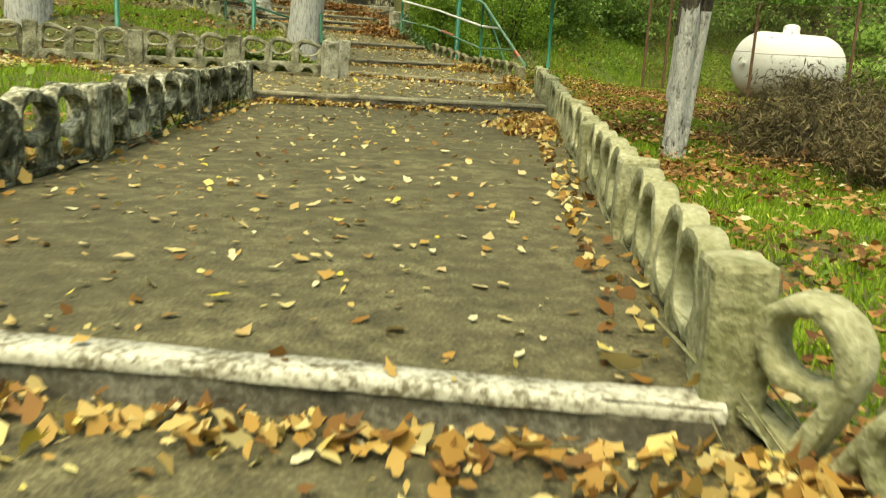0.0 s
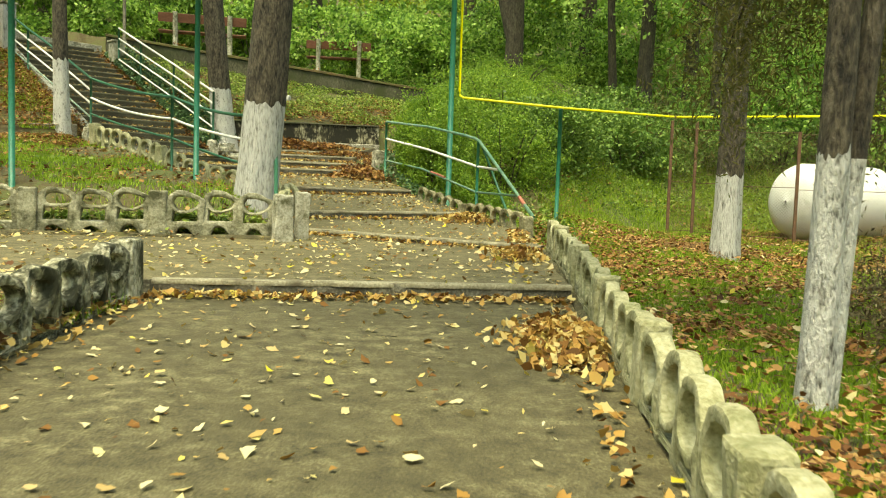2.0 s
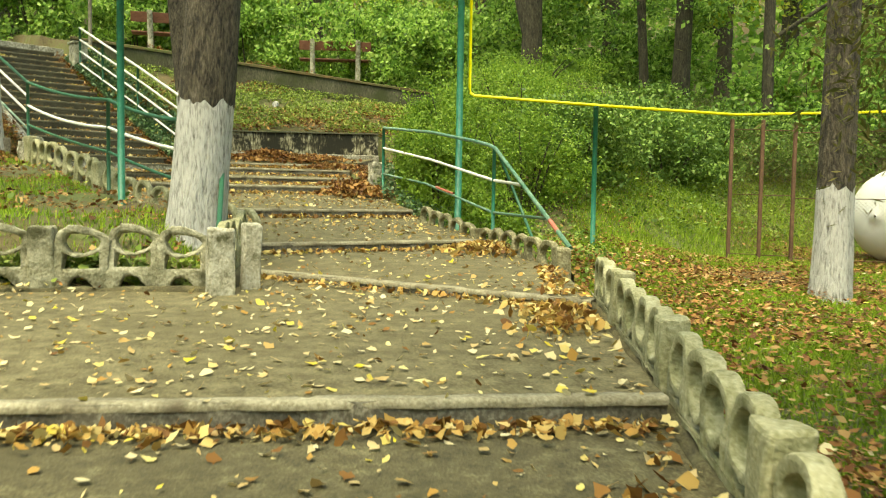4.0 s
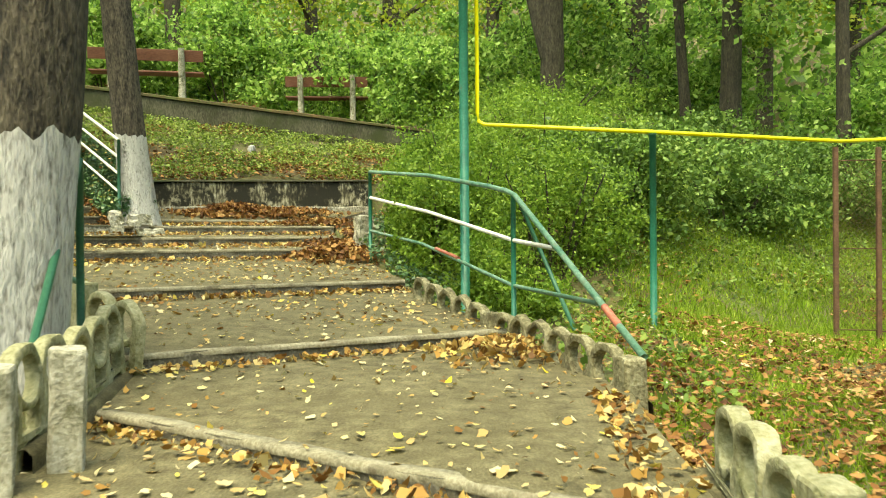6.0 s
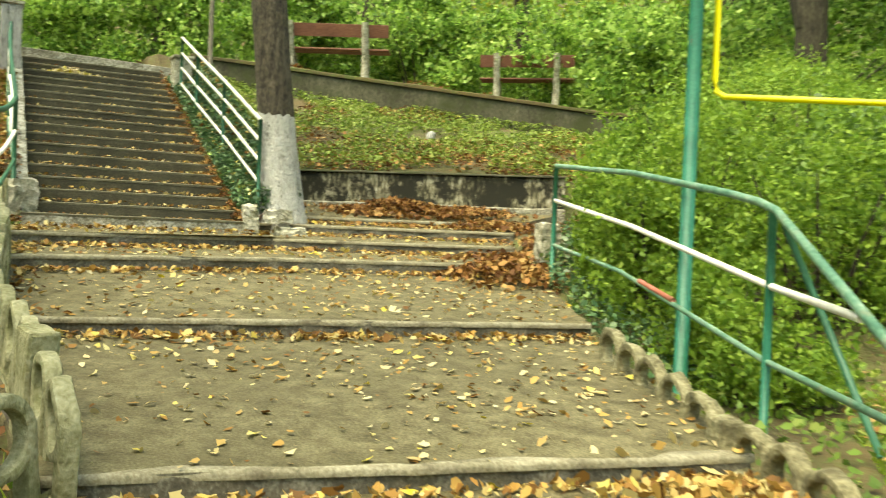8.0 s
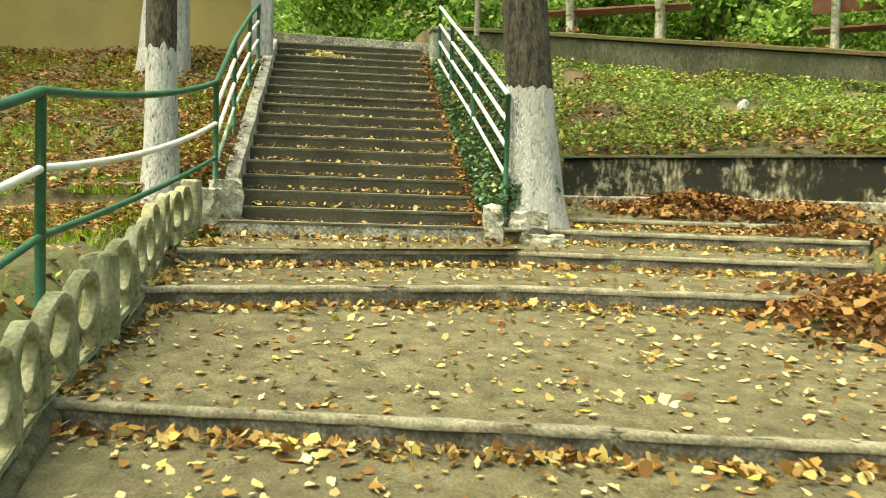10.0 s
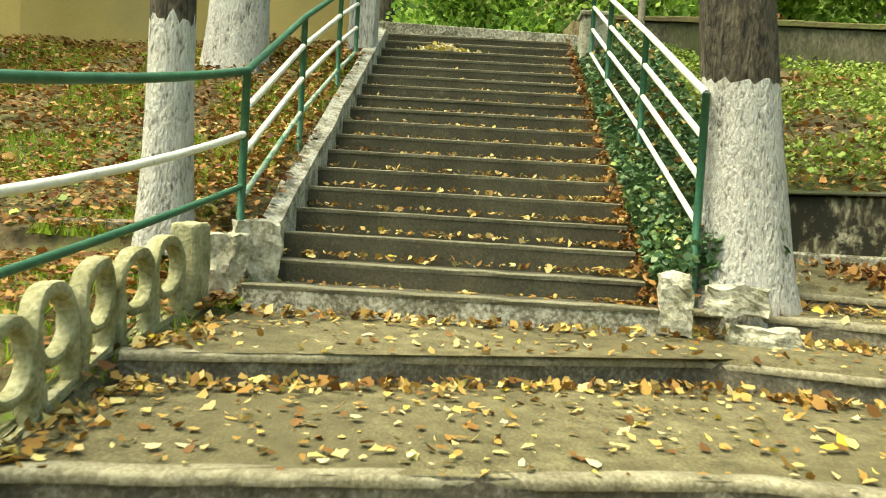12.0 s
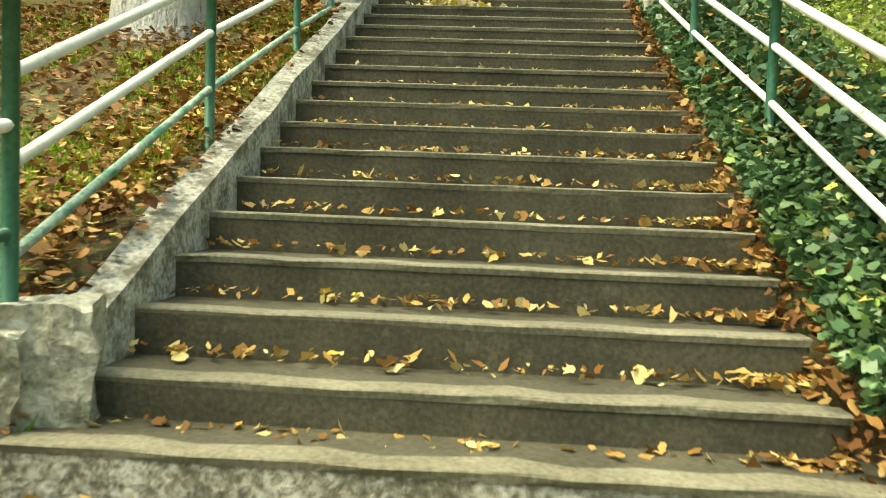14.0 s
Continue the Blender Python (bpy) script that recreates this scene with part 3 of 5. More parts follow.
for k in range(FLIGHTS + 1):
    z = F1L.z + RISE * (k - 1) + (0.03 if k == 0 else 0.0)
    wide = WIDE + (0.14 if k == 0 else 0.0)
    mid = F1M + UP * (TREAD * (k - 1) + (0.05 if k == 0 else 0.0))
    bm = bmesh.new()
    deep = TREAD + 0.04 if k < FLIGHTS else 2.6
    m = Matrix.Translation((mid.x, mid.y, 0)) @ Matrix.Rotation(0.8054, 4, "Z")
    box(bm, m @ Matrix.Translation((0, deep / 2, z - 0.17)), (wide, deep, 0.34), 0.012)
    for v in bm.verts:
        v.co += shift(v.co, 0.012, 1.5)
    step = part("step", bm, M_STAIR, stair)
    if k == 0:
        step.data.materials.append(M_PEEL)
        for f in step.data.polygons:
            f.material_index = 1 if f.normal.dot(UP) < -0.7 else 0
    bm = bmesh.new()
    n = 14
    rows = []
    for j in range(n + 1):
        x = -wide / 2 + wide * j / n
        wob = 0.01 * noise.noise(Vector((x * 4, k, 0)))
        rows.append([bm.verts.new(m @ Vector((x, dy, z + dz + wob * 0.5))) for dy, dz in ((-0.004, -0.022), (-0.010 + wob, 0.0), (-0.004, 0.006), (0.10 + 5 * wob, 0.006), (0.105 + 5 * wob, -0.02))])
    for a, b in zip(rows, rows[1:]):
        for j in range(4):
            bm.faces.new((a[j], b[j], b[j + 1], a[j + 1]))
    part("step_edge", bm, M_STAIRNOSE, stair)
# pale curb across the head of the stair
bm = bmesh.new()
m = Matrix.Translation((*(F1M + UP * TREAD * (FLIGHTS - 0.35)).xy, F1L.z + RISE * (FLIGHTS - 1) + 0.03)) @ Matrix.Rotation(0.8054, 4, "Z") @ Matrix.Rotation(0.02, 4, "Y")
box(bm, m, (WIDE + 0.5, 0.16, 0.25), 0.012)
bmesh.ops.subdivide_edges(bm, edges=bm.edges[:], cuts=4, use_grid_fill=True)
for v in bm.verts:
    v.co += shift(v.co, 0.014, 4)
tagged(part("stair_head_curb", bm, M_PEEL), "pale peeling concrete curb across the head of the stair", "kerb", kind="structure")
# sloping kerb on the uphill-left side
bm = bmesh.new()
rows = []
for k in range(61):
    t = -0.1 + 15.3 * k / 60
    p = F1L + UP * TREAD * t - ALONG * 0.02
    z = F1L.z + RISE * t + 0.12
    j = [0.016 * noise.noise(Vector((k * 0.16, q, 3))) for q in range(4)]
    rows.append([bm.verts.new((p.x + ALONG.x * d, p.y + ALONG.y * d, zz)) for d, zz in ((0.035, z - 0.6), (0.03 + j[0], z + j[1]), (-0.095 + j[2], z + 0.02 + j[3]), (-0.17, z - 0.5))])
for a, b in zip(rows, rows[1:]):
    for q in range(3):
        bm.faces.new((a[q], b[q], b[q + 1], a[q + 1]))
bm.faces.new(rows[0])
kerb = part("stair_kerb", bm, M_KERB)
tagged(kerb, "pale sloping concrete kerb beside the stair", "kerb", kind="structure")


# ---- retaining walls ----
def wall(name, pts, thick, material, label, coping=None):
    """pts: rows of (x, y, foot, top); the wall stands behind the line."""
    root = thing(name, (pts[0][0], pts[0][1], pts[0][2]), label, "wall", kind="structure")
    dense = []
    for a, b in zip(pts, pts[1:]):
        n = max(1, int(math.dist(a[:2], b[:2]) / 0.25))
        dense += [[a[q] + (b[q] - a[q]) * j / n for q in range(4)] for j in range(n)]
    dense.append(list(pts[-1]))
    def strip(lo, hi, back, proud, mat, nm):
        bm = bmesh.new()
        rows = []
        for i, (x, y, f, t) in enumerate(dense):
            p, q = dense[max(i - 1, 0)], dense[min(i + 1, len(dense) - 1)]
            d = Vector((q[0] - p[0], q[1] - p[1], 0)).normalized()
            m = Vector((-d.y, d.x, 0))
            e = 0.02 * noise.noise(Vector((x * 2, y * 2, 1)))
            c = Vector((x, y, 0)) - m * (proud + e)
            bk = Vector((x, y, 0)) + m * back
            zl, zh = lo(f, t), hi(f, t) + e
            rows.append([bm.verts.new(c + Vector((0, 0, zl))), bm.verts.new(c + Vector((0, 0, zh - 0.015))), bm.verts.new(c + m * 0.015 + Vector((0, 0, zh))), bm.verts.new(bk + Vector((0, 0, zh))), bm.verts.new(bk + Vector((0, 0, zl)))])
        for a, b in zip(rows, rows[1:]):
            for j in range(4):
                bm.faces.new((a[j], b[j], b[j + 1], a[j + 1]))
        bm.faces.new(rows[0])
        bm.faces.new(list(reversed(rows[-1])))
        return part(nm, bm, mat, root)
    if coping:
        strip(lambda f, t: f - 0.4, lambda f, t: t - coping[0], thick, 0.0, material, "wall_body")
        strip(lambda f, t: t - coping[0] + 0.002, lambda f, t: t, thick + 0.04, 0.04, coping[1], "coping")
    else:
        strip(lambda f, t: f - 0.4, lambda f, t: t, thick, 0.0, material, "wall_body")
    return root


wall("wall_low", [(*WBL, 1.72, 2.36), (*WBR, 1.76, 2.42)], 0.24, M_WALLBLACK, "low stained concrete retaining wall above the leafy landing", (0.03, M_WALLMOSS))
wall("wall_plinth", [(WBL[0] + 0.03, WBL[1] - 0.08, 1.72, 1.94), (WBR[0] + 0.03, WBR[1] - 0.08, 1.76, 1.96)], 0.08, M_PEEL, "pale concrete plinth at the foot of the stained wall")
ux = np.linspace(-9.6, -1.0, 5)
wall("wall_upper", [(x, float(upper_wall_y(x)), float(upper_wall_z(x)) - 0.62, float(upper_wall_z(x))) for x in ux], 0.25, M_WALLMOSS, "mossy concrete retaining wall below the park benches", (0.07, M_SOIL))
wall("wall_yellow", [(-16.5, 14.0, 3.2, 4.62), (-12.6, 19.2, 3.55, 4.72), (-11.5, 21.2, 3.75, 4.80), (-10.6, 22.15, 3.9, 4.86)], 0.25, M_YELLOW, "yellow rendered boundary wall with a dark coping", (0.10, M_WALL))
wall("wall_kerb", [(-10.6, 16.4, 1.62, 1.80), (-7.15, 18.72, 1.72, 1.93)], 0.12, M_RISER, "low dark concrete edging below the bank")


# ---- pierced cast-concrete walls ----
def ring_mesh(name, w, h, thick, material, seed, sunk=0.14, eye=0.64, kz=0.74, foot_bar=0.03, arch=0.035, rough=1.0):
    """One cast block: a flat ring on two legs, with a low arch between the feet."""
    bm = bmesh.new()
    ro = w / 2
    cz = h - ro * kz
    rx, rz = ro * eye, ro * kz * eye * 0.94
    outline = [(-ro, -sunk), (-ro, cz * 0.5)] + [(-math.cos(a) * ro, cz + math.sin(a) * ro * kz) for a in (math.pi * k / 18 for k in range(19))] + [(ro, cz * 0.5), (ro, -sunk)]
    outline += [(math.cos(a) * ro * 0.72, -sunk + math.sin(a) * (sunk + arch)) for a in (math.pi * k / 10 for k in range(11))]
    hole = [(math.cos(a) * rx, cz + math.sin(a) * rz) for a in (2 * math.pi * k / 22 for k in range(22))]
    gx, low = ro * 0.62, foot_bar
    gap = [(-gx, low), (gx, low)] + [(x, cz - math.sqrt(max(ro * ro * 0.86 - x * x, 0)) * kz) for x in (gx * (1 - k / 5) for k in range(11))]
    for ring in (outline, hole, gap if cz - ro * kz * 0.93 > low + 0.02 else []):
        vs = [bm.verts.new((x, -thick / 2, z)) for x, z in ring]
        for p, q in zip(vs, vs[1:] + vs[:1]):
            bm.edges.new((p, q))
    bmesh.ops.triangle_fill(bm, edges=bm.edges[:], use_beauty=True, use_dissolve=False, normal=(0, -1, 0))
    r = bmesh.ops.extrude_face_region(bm, geom=bm.faces[:])
    bmesh.ops.translate(bm, verts=[g for g in r["geom"] if isinstance(g, bmesh.types.BMVert)], vec=(0, thick, 0))
    bmesh.ops.recalc_face_normals(bm, faces=bm.faces[:])
    sharp = [e for e in bm.edges if len(e.link_faces) == 2 and e.calc_face_angle() > 1.0]
    bmesh.ops.bevel(bm, geom=sharp, offset=0.016, segments=2, affect="EDGES", profile=0.5)
    for v in bm.verts:
        v.co += shift(v.co + Vector((seed * 3.1, 0, 0)), 0.030 * rough, 5) + shift(v.co + Vector((0, seed * 1.7, 0)), 0.010 * rough, 22)
    me = bpy.data.meshes.new(name)
    bm.normal_update()
    bm.to_mesh(me)
    bm.free()
    me.polygons.foreach_set("use_smooth", [True] * len(me.polygons))
    me.set_sharp_from_angle(angle=radians(38))
    me.materials.append(material)
    return me


def post_mesh(name, w, h, thick, material, seed, sunk=0.2):
    bm = bmesh.new()
    box(bm, Matrix.Translation((0, 0, (h - sunk) / 2)), (w, thick, h + sunk), 0.02)
    bmesh.ops.subdivide_edges(bm, edges=bm.edges[:], cuts=2, use_grid_fill=True)
    for v in bm.verts:
        v.co += shift(v.co + Vector((seed * 2.3, 0, 0)), 0.02, 5) + shift(v.co + Vector((0, seed, 0)), 0.009, 18)
    me = bpy.data.meshes.new(name)
    bm.normal_update()
    bm.to_mesh(me)
    bm.free()
    me.materials.append(material)
    return me


def ring_wall(name, line, unit, h, every, material, label, first_post=True, thick=0.09, post_w=0.24, post_h=None, seed=0, eye=0.64, kz=0.74, foot_bar=0.03, arch=0.035, rough=1.0):
    """line: places (x, y, foot) of the wall; blocks with a post after every so many."""
    root = thing(name, line[0], label, "ring wall", "pierced concrete walls")
    rings = [ring_mesh("ring_block", unit, h, thick, material, seed + k, eye=eye, kz=kz, foot_bar=foot_bar, arch=arch, rough=rough) for k in range(4)]
    posts = [post_mesh("wall_post", post_w, (post_h or h) + 0.0, thick + 0.06, material, seed + k) for k in range(3)]
    acc = [0.0]
    for a, b in zip(line, line[1:]):
        acc.append(acc[-1] + math.dist(a[:2], b[:2]))

    def at(d):
        for i in range(len(line) - 1):
            if d <= acc[i + 1] or i == len(line) - 2:
                f = (d - acc[i]) / (acc[i + 1] - acc[i])
                p = Vector(line[i]).lerp(Vector(line[i + 1]), f)
                q = Vector(line[i + 1]) - Vector(line[i])
                return p, math.atan2(q.y, q.x), math.atan2(q.z, math.hypot(q.x, q.y))
    # the footing that the blocks stand in
    bm = bmesh.new()
    rows = []
    for k in range(int(acc[-1] / 0.2) + 2):
        q, a, climb = at(min(k * 0.2, acc[-1]))
        side = Vector((-math.sin(a), math.cos(a), 0))
        e = 0.02 * noise.noise(q * 3)
        rows.append([bm.verts.new(q + side * (thick / 2 + o) * sgn + Vector((0, 0, z))) for sgn, o, z in ((-1, 0.06, -0.3), (-1, 0.05 + e, -0.02), (-1, 0.02 + e, 0.004 + e), (1, 0.02 - e, 0.004 - e), (1, 0.05, -0.02), (1, 0.06, -0.3))])
    for f, g in zip(rows, rows[1:]):
        for j in range(5):
            bm.faces.new((f[j], g[j], g[j + 1], f[j + 1]))
    part("footing", bm, M_PATHMUDSHADE, root, "dirty concrete footing", smooth=True)
    d, k, c = 0.0, 0, 0 if first_post else 1
    rnd = random.Random(seed)
    while d < acc[-1]:
        ispost = c % (every + 1) == 0
        w = post_w if ispost else unit * 0.97
        if d + w > acc[-1] + 0.1:
            break
        p, a, climb = at(d + w / 2)
        me = posts[c % 3] if ispost else rings[rnd.randrange(4)]
        ob = new("wall_post" if ispost else "ring_block", me)
        ob.matrix_world = Matrix.Translation(p + Vector((0, 0, rnd.uniform(-0.012, 0.012)))) @ Matrix.Rotation(a + rnd.uniform(-0.03, 0.03), 4, "Z") @ Matrix.Rotation(0 if ispost else -climb, 4, "Y") @ Matrix.Rotation(rnd.uniform(-0.05, 0.05), 4, "X")
        ob.parent = root
        ob.matrix_parent_inverse = Matrix.Translation(root.location).inverted()
        d += w
        c += 1
    return root


ring_wall("ring_wall", [(0.76, 1.74, -0.08), (0.86, 4.0, -0.02), (1.0, 7.2, 0.05), (1.10, 9.6, 0.14), (1.12, 12.0, 0.28), (1.15, 13.0, 0.28)], 0.37, 0.37, 4, M_RING, "low mossy pierced concrete wall edging the path and lawn", seed=3, eye=0.70, kz=0.84, thick=0.085, post_w=0.19, rough=0.6)
ring_wall("ring_wall", [(1.02, 1.44, -0.28), (0.88, 1.66, -0.12), (0.76, 1.84, -0.03)], 0.245, 0.34, 9, M_RING, "broken mossy pierced concrete wall beside the lower step", first_post=False, seed=51, eye=0.6, kz=0.85, thick=0.10, rough=0.8)
ring_wall("ring_wall", [(-2.0, 0.6, -0.06), (-1.93, 4.5, 0.02), (-2.1, 7.1, 0.07), (-2.2, 9.1, 0.12)], 0.38, 0.42, 5, M_RINGBLACK, "blackened weathered pierced concrete wall beside the path", first_post=False, seed=11, eye=0.64, thick=0.11, rough=1.35)
ring_wall("ring_wall", WALL_CROSS, 0.39, 0.475, 3, M_RINGOLD, "grey pierced concrete wall below the grass and tree", first_post=False, seed=21, post_w=0.19, eye=0.66, kz=0.62, foot_bar=0.125, arch=0.075, rough=1.4)
ring_wall("ring_wall", WALL_WEST, 0.36, 0.45, 7, M_RING, "mossy pierced concrete wall under the green handrail", first_post=False, seed=31, eye=0.71, kz=0.88, thick=0.075, rough=0.45)
ring_wall("ring_wall", [(1.00, 14.05, 0.38), (0.25, 15.9, 0.47), (-0.66, 17.75, 0.70)], 0.34, 0.29, 6, M_RINGBROWN, "sunken earth-stained concrete rings between leaves and hedge", seed=41, eye=0.70, kz=0.9, thick=0.08, post_w=0.2, post_h=0.25, rough=0.8)
for x, y, z, s in ((-1.88, 12.36, 0.34, 0.21), (-1.73, 12.72, 0.36, 0.15)):
    ob = new("gate_post", post_mesh("gate_post", s, 0.50, s * 0.9, M_STONE, x))
    ob.matrix_world = pose(x, y, z, 0, 2, 25)
    tagged(ob, "short square whitewashed concrete post beside the path", "post", "short posts")
# stones at the stair foot
for x, y, z, sx, sy, sz, rz in ((-5.17, 20.62, 1.64, 0.17, 0.14, 0.32, 40), (-4.92, 20.84, 1.68, 0.34, 0.12, 0.15, 34), (-4.76, 20.84, 1.50, 0.36, 0.12, 0.10, 33), (-6.95, 18.84, 1.68, 0.24, 0.12, 0.40, 67), (-6.95, 19.03, 1.76, 0.27, 0.17, 0.40, 64), (-1.72, 21.0, 1.5, 0.2, 0.3, 0.42, 30)):
    bm = bmesh.new()
    bmesh.ops.create_cube(bm, size=1, matrix=Matrix.Diagonal((sx, sy, sz, 1)))
    bmesh.ops.subdivide_edges(bm, edges=bm.edges[:], cuts=8, use_grid_fill=True)
    for v in bm.verts:
        v.co = v.co * (1 - 0.06 * (v.co.length / max(sx, sz)) ** 2) + shift(v.co + Vector((x * 7, 0, 0)), 0.035, 5) + shift(v.co + Vector((y, 0, 0)), 0.022, 14) + shift(v.co + Vector((0, x, 0)), 0.010, 40)
    ob = part("stone_block", bm, M_STONE)
    ob.matrix_world = pose(x, y, z, 0, 0, rz)
    tagged(ob, "rough broken pale concrete block at the edge of the steps", "stone", "broken blocks")
bm = bmesh.new()
bmesh.ops.create_icosphere(bm, subdivisions=3, radius=0.08)
for v in bm.verts:
    v.co = Vector((v.co.x, v.co.y, v.co.z * 1.4)) + shift(v.co, 0.03, 8)
ob = part("white_stone", bm, M_LIME)
sy = 25.3
sz = float(ground_height(-4.6, sy))
ob.matrix_world = pose(-4.6, sy, sz + 0.08)
tagged(ob, "small white stone among the ground cover", "stone")


# ---- handrails ----
def handrail(name, posts, rails, label, feet=(), post_r=0.024, extra=()):
    """posts: (x, y, foot, top); rails: (points, radius, material)."""
    root = thing(name, posts[0][:3], label, "handrail", "pipe handrails")
    for x, y, f, t in posts:
        bm = bmesh.new()
        tube(bm, [(x, y, f - 0.25), (x, y, t)], post_r, 10)
        part("post", bm, M_DGREEN if name == "stair_handrail" or posts[0][0] < -2 else M_GREEN, root, smooth=True)
    for pts, r, mat in rails:
        bm = bmesh.new()
        tube(bm, pts, r, 10)
        part("rail", bm, mat, root, {"chipped_white_paint": "chipped white rail", "red_primer": "red primed patch"}.get(mat.name, ""), smooth=True)
    return root


def bend(a, b, sag=0.0, n=8, side=(0, 0)):
    a, b = Vector(a), Vector(b)
    return [a.lerp(b, k / n) + Vector((side[0], side[1], -sag)) * 4 * (k / n) * (1 - k / n) for k in range(n + 1)]


# beside the hedge
A, B, C = Vector((-1.50, 20.2, 2.27)), Vector((0.32, 16.95, 1.79)), Vector((1.06, 14.22, 0.62))
knee = B + (C - B).normalized() * 0.10
handrail("path_handrail", [(-1.50, 20.2, 1.35, 2.27), (0.33, 16.9, 0.66, 1.77)], [
    ([A, A.lerp(B, 0.5) + Vector((0, 0, 0.05)), B.lerp(A, 0.12) + Vector((0, 0, 0.02)), B.lerp(A, 0.03), knee, C], 0.024, M_FADED),
    ([A - Vector((0, 0, 0.34)), A.lerp(B, 0.5) - Vector((0, 0, 0.36)), B - Vector((0, 0, 0.45)), B.lerp(C, 0.42) - Vector((0.0, 0, 0.03))], 0.02, M_RAILW),
    ([A - Vector((0, 0, 0.78)), A.lerp(B, 0.45) - Vector((0, 0, 0.74)), B - Vector((0, 0, 0.87)), B.lerp(C, 0.74) - Vector((0.0, 0, 0.03))], 0.018, M_FADED),
    ([B.lerp(C, 0.78) + Vector((0.001, 0, 0.001)), B.lerp(C, 0.87)], 0.0255, M_RED),
    ([A.lerp(B, 0.55) - Vector((0, 0, 0.747)), A.lerp(B, 0.7) - Vector((0, 0, 0.775))], 0.0195, M_RED),
    ([(0.38, 17.0, 1.72), (0.85, 16.5, 0.55)], 0.02, M_DGREEN),
], "green pipe handrail with a white middle rail by the hedge")
# beside the ring wall
P = [Vector((-2.36, 14.1, 1.84)), Vector((-4.46, 16.17, 2.245)), Vector((-6.98, 18.93, 2.81))]
handrail("path_handrail", [(-2.36, 14.1, 0.62, 1.84), (-4.46, 16.17, 0.9, 2.245)], [
    ([Vector((-2.13, 13.15, 0.80)), P[0]] + bend(P[0], P[1], 0.10)[1:] + bend(P[1], P[2], 0.06, side=(0.03, 0))[1:], 0.023, M_DGREEN),
    (bend(P[0] - Vector((0, 0, 0.36)), P[1] - Vector((0, 0, 0.34)), 0.06) + bend(P[1] - Vector((0, 0, 0.34)), P[2] - Vector((0, 0, 0.36)), 0.07)[1:], 0.02, M_RAILW),
    (bend(P[0] - Vector((0, 0, 0.75)), P[1] - Vector((0, 0, 0.64)), 0.03) + bend(P[1] - Vector((0, 0, 0.64)), P[2] - Vector((0, 0, 0.66)), 0.03)[1:], 0.018, M_DGREEN),
], "dark green bent pipe handrail above the ring wall")


def stair_rail(posts, drops, label):
    rails = []
    for k, (dz, mat, r) in enumerate(drops):
        rails.append(([Vector((p[0], p[1], p[3] - dz)) for p in posts], r, mat))
    handrail("stair_handrail", posts, rails, label)


stair_rail([(-6.98, 18.93, 1.9, 2.81), (-8.2, 20.05, 2.52, 3.49), (-9.34, 21.14, 3.18, 4.08), (-10.0, 21.8, 3.6, 4.42)], [(0.0, M_DGREEN, 0.023), (0.22, M_RAILW, 0.02), (0.47, M_RAILW, 0.02), (0.73, M_RAILG, 0.018)], "green handrail with white rails along the stair kerb")
stair_rail([(-5.25, 20.92, 1.82, 2.84), (-6.5, 22.05, 2.5, 3.54), (-7.65, 23.07, 3.2, 4.16), (-8.5, 23.85, 3.75, 4.62)], [(0.0, M_RAILW, 0.023), (0.25, M_RAILW, 0.02), (0.49, M_RAILW, 0.02), (0.75, M_RAILW, 0.018)], "green handrail with white rails beside the ivy")
# pillars at the head of the stair
for off, t, hgt, wdt, lab in ((-0.16, 13.0, 1.03, 0.30, "tall whitewashed pillar at the head of the stair"), (WIDE + 0.18, 13.3, 0.51, 0.30, "short pale pillar at the head of the stair")):
    p = F1L + UP * TREAD * t + ALONG * off
    bm = bmesh.new()
    z0 = F1L.z + RISE * t - 0.3
    m = Matrix.Translation((p.x, p.y, 0)) @ Matrix.Rotation(0.8054, 4, "Z")
    box(bm, m @ Matrix.Translation((0, 0, z0 + (hgt + 0.3) / 2)), (wdt, wdt, hgt + 0.3), 0.02)
    bmesh.ops.subdivide_edges(bm, edges=bm.edges[:], cuts=2, use_grid_fill=True)
    for v in bm.verts:
        v.co += shift(v.co, 0.015, 4)
    root = thing("pillar", (p.x, p.y, z0), lab, "pillar", "stair pillars")
    part("shaft", bm, M_STONE if hgt < 1 else M_LIME, root)
    bm = bmesh.new()
    box(bm, m @ Matrix.Translation((0, 0, z0 + hgt + 0.3 + 0.025)), (wdt + 0.05, wdt + 0.05, 0.05), 0.01)
    part("cap", bm, M_STONE, root)

# ---- posts and the gas pipe ----
for x, y, f, t, r in ((1.71, 17.5, 0.42, 2.36, 0.034), (-0.16, 18.0, 0.80, 5.9, 0.048), (-3.42, 14.13, 1.0, 3.6, 0.035), (-5.0, 12.5, 0.9, 3.4, 0.035)):
    root = thing("steel_post", (x, y, f), "green painted round steel post standing in the grass", "post", "green steel posts")
    bm = bmesh.new()
    tube(bm, [(x, y, f - 0.4), (x, y, t)], r, 14)
    part("tube", bm, M_GREEN, root, smooth=True)
    bm = bmesh.new()
    tube(bm, [(x, y, t), (x, y, t + 0.015)], r + 0.006, 14)
    part("cap", bm, M_DGREEN, root)
pipe = thing("gas_pipe", (-0.02, 18.0, 2.55), "thin yellow gas pipe carried on green steel posts", "pipe")
bm = bmesh.new()
tube(bm, [(-0.02, 18.02, 6.0), (-0.02, 18.02, 2.68), (-0.005, 18.01, 2.60), (0.05, 17.99, 2.56), (0.15, 17.96, 2.55), (1.71, 17.5, 2.39), (3.9, 18.5, 2.385), (6.5, 19.5, 2.56), (12, 21, 2.9)], 0.021, 10)
part("tube", bm, M_PIPE, pipe, smooth=True)
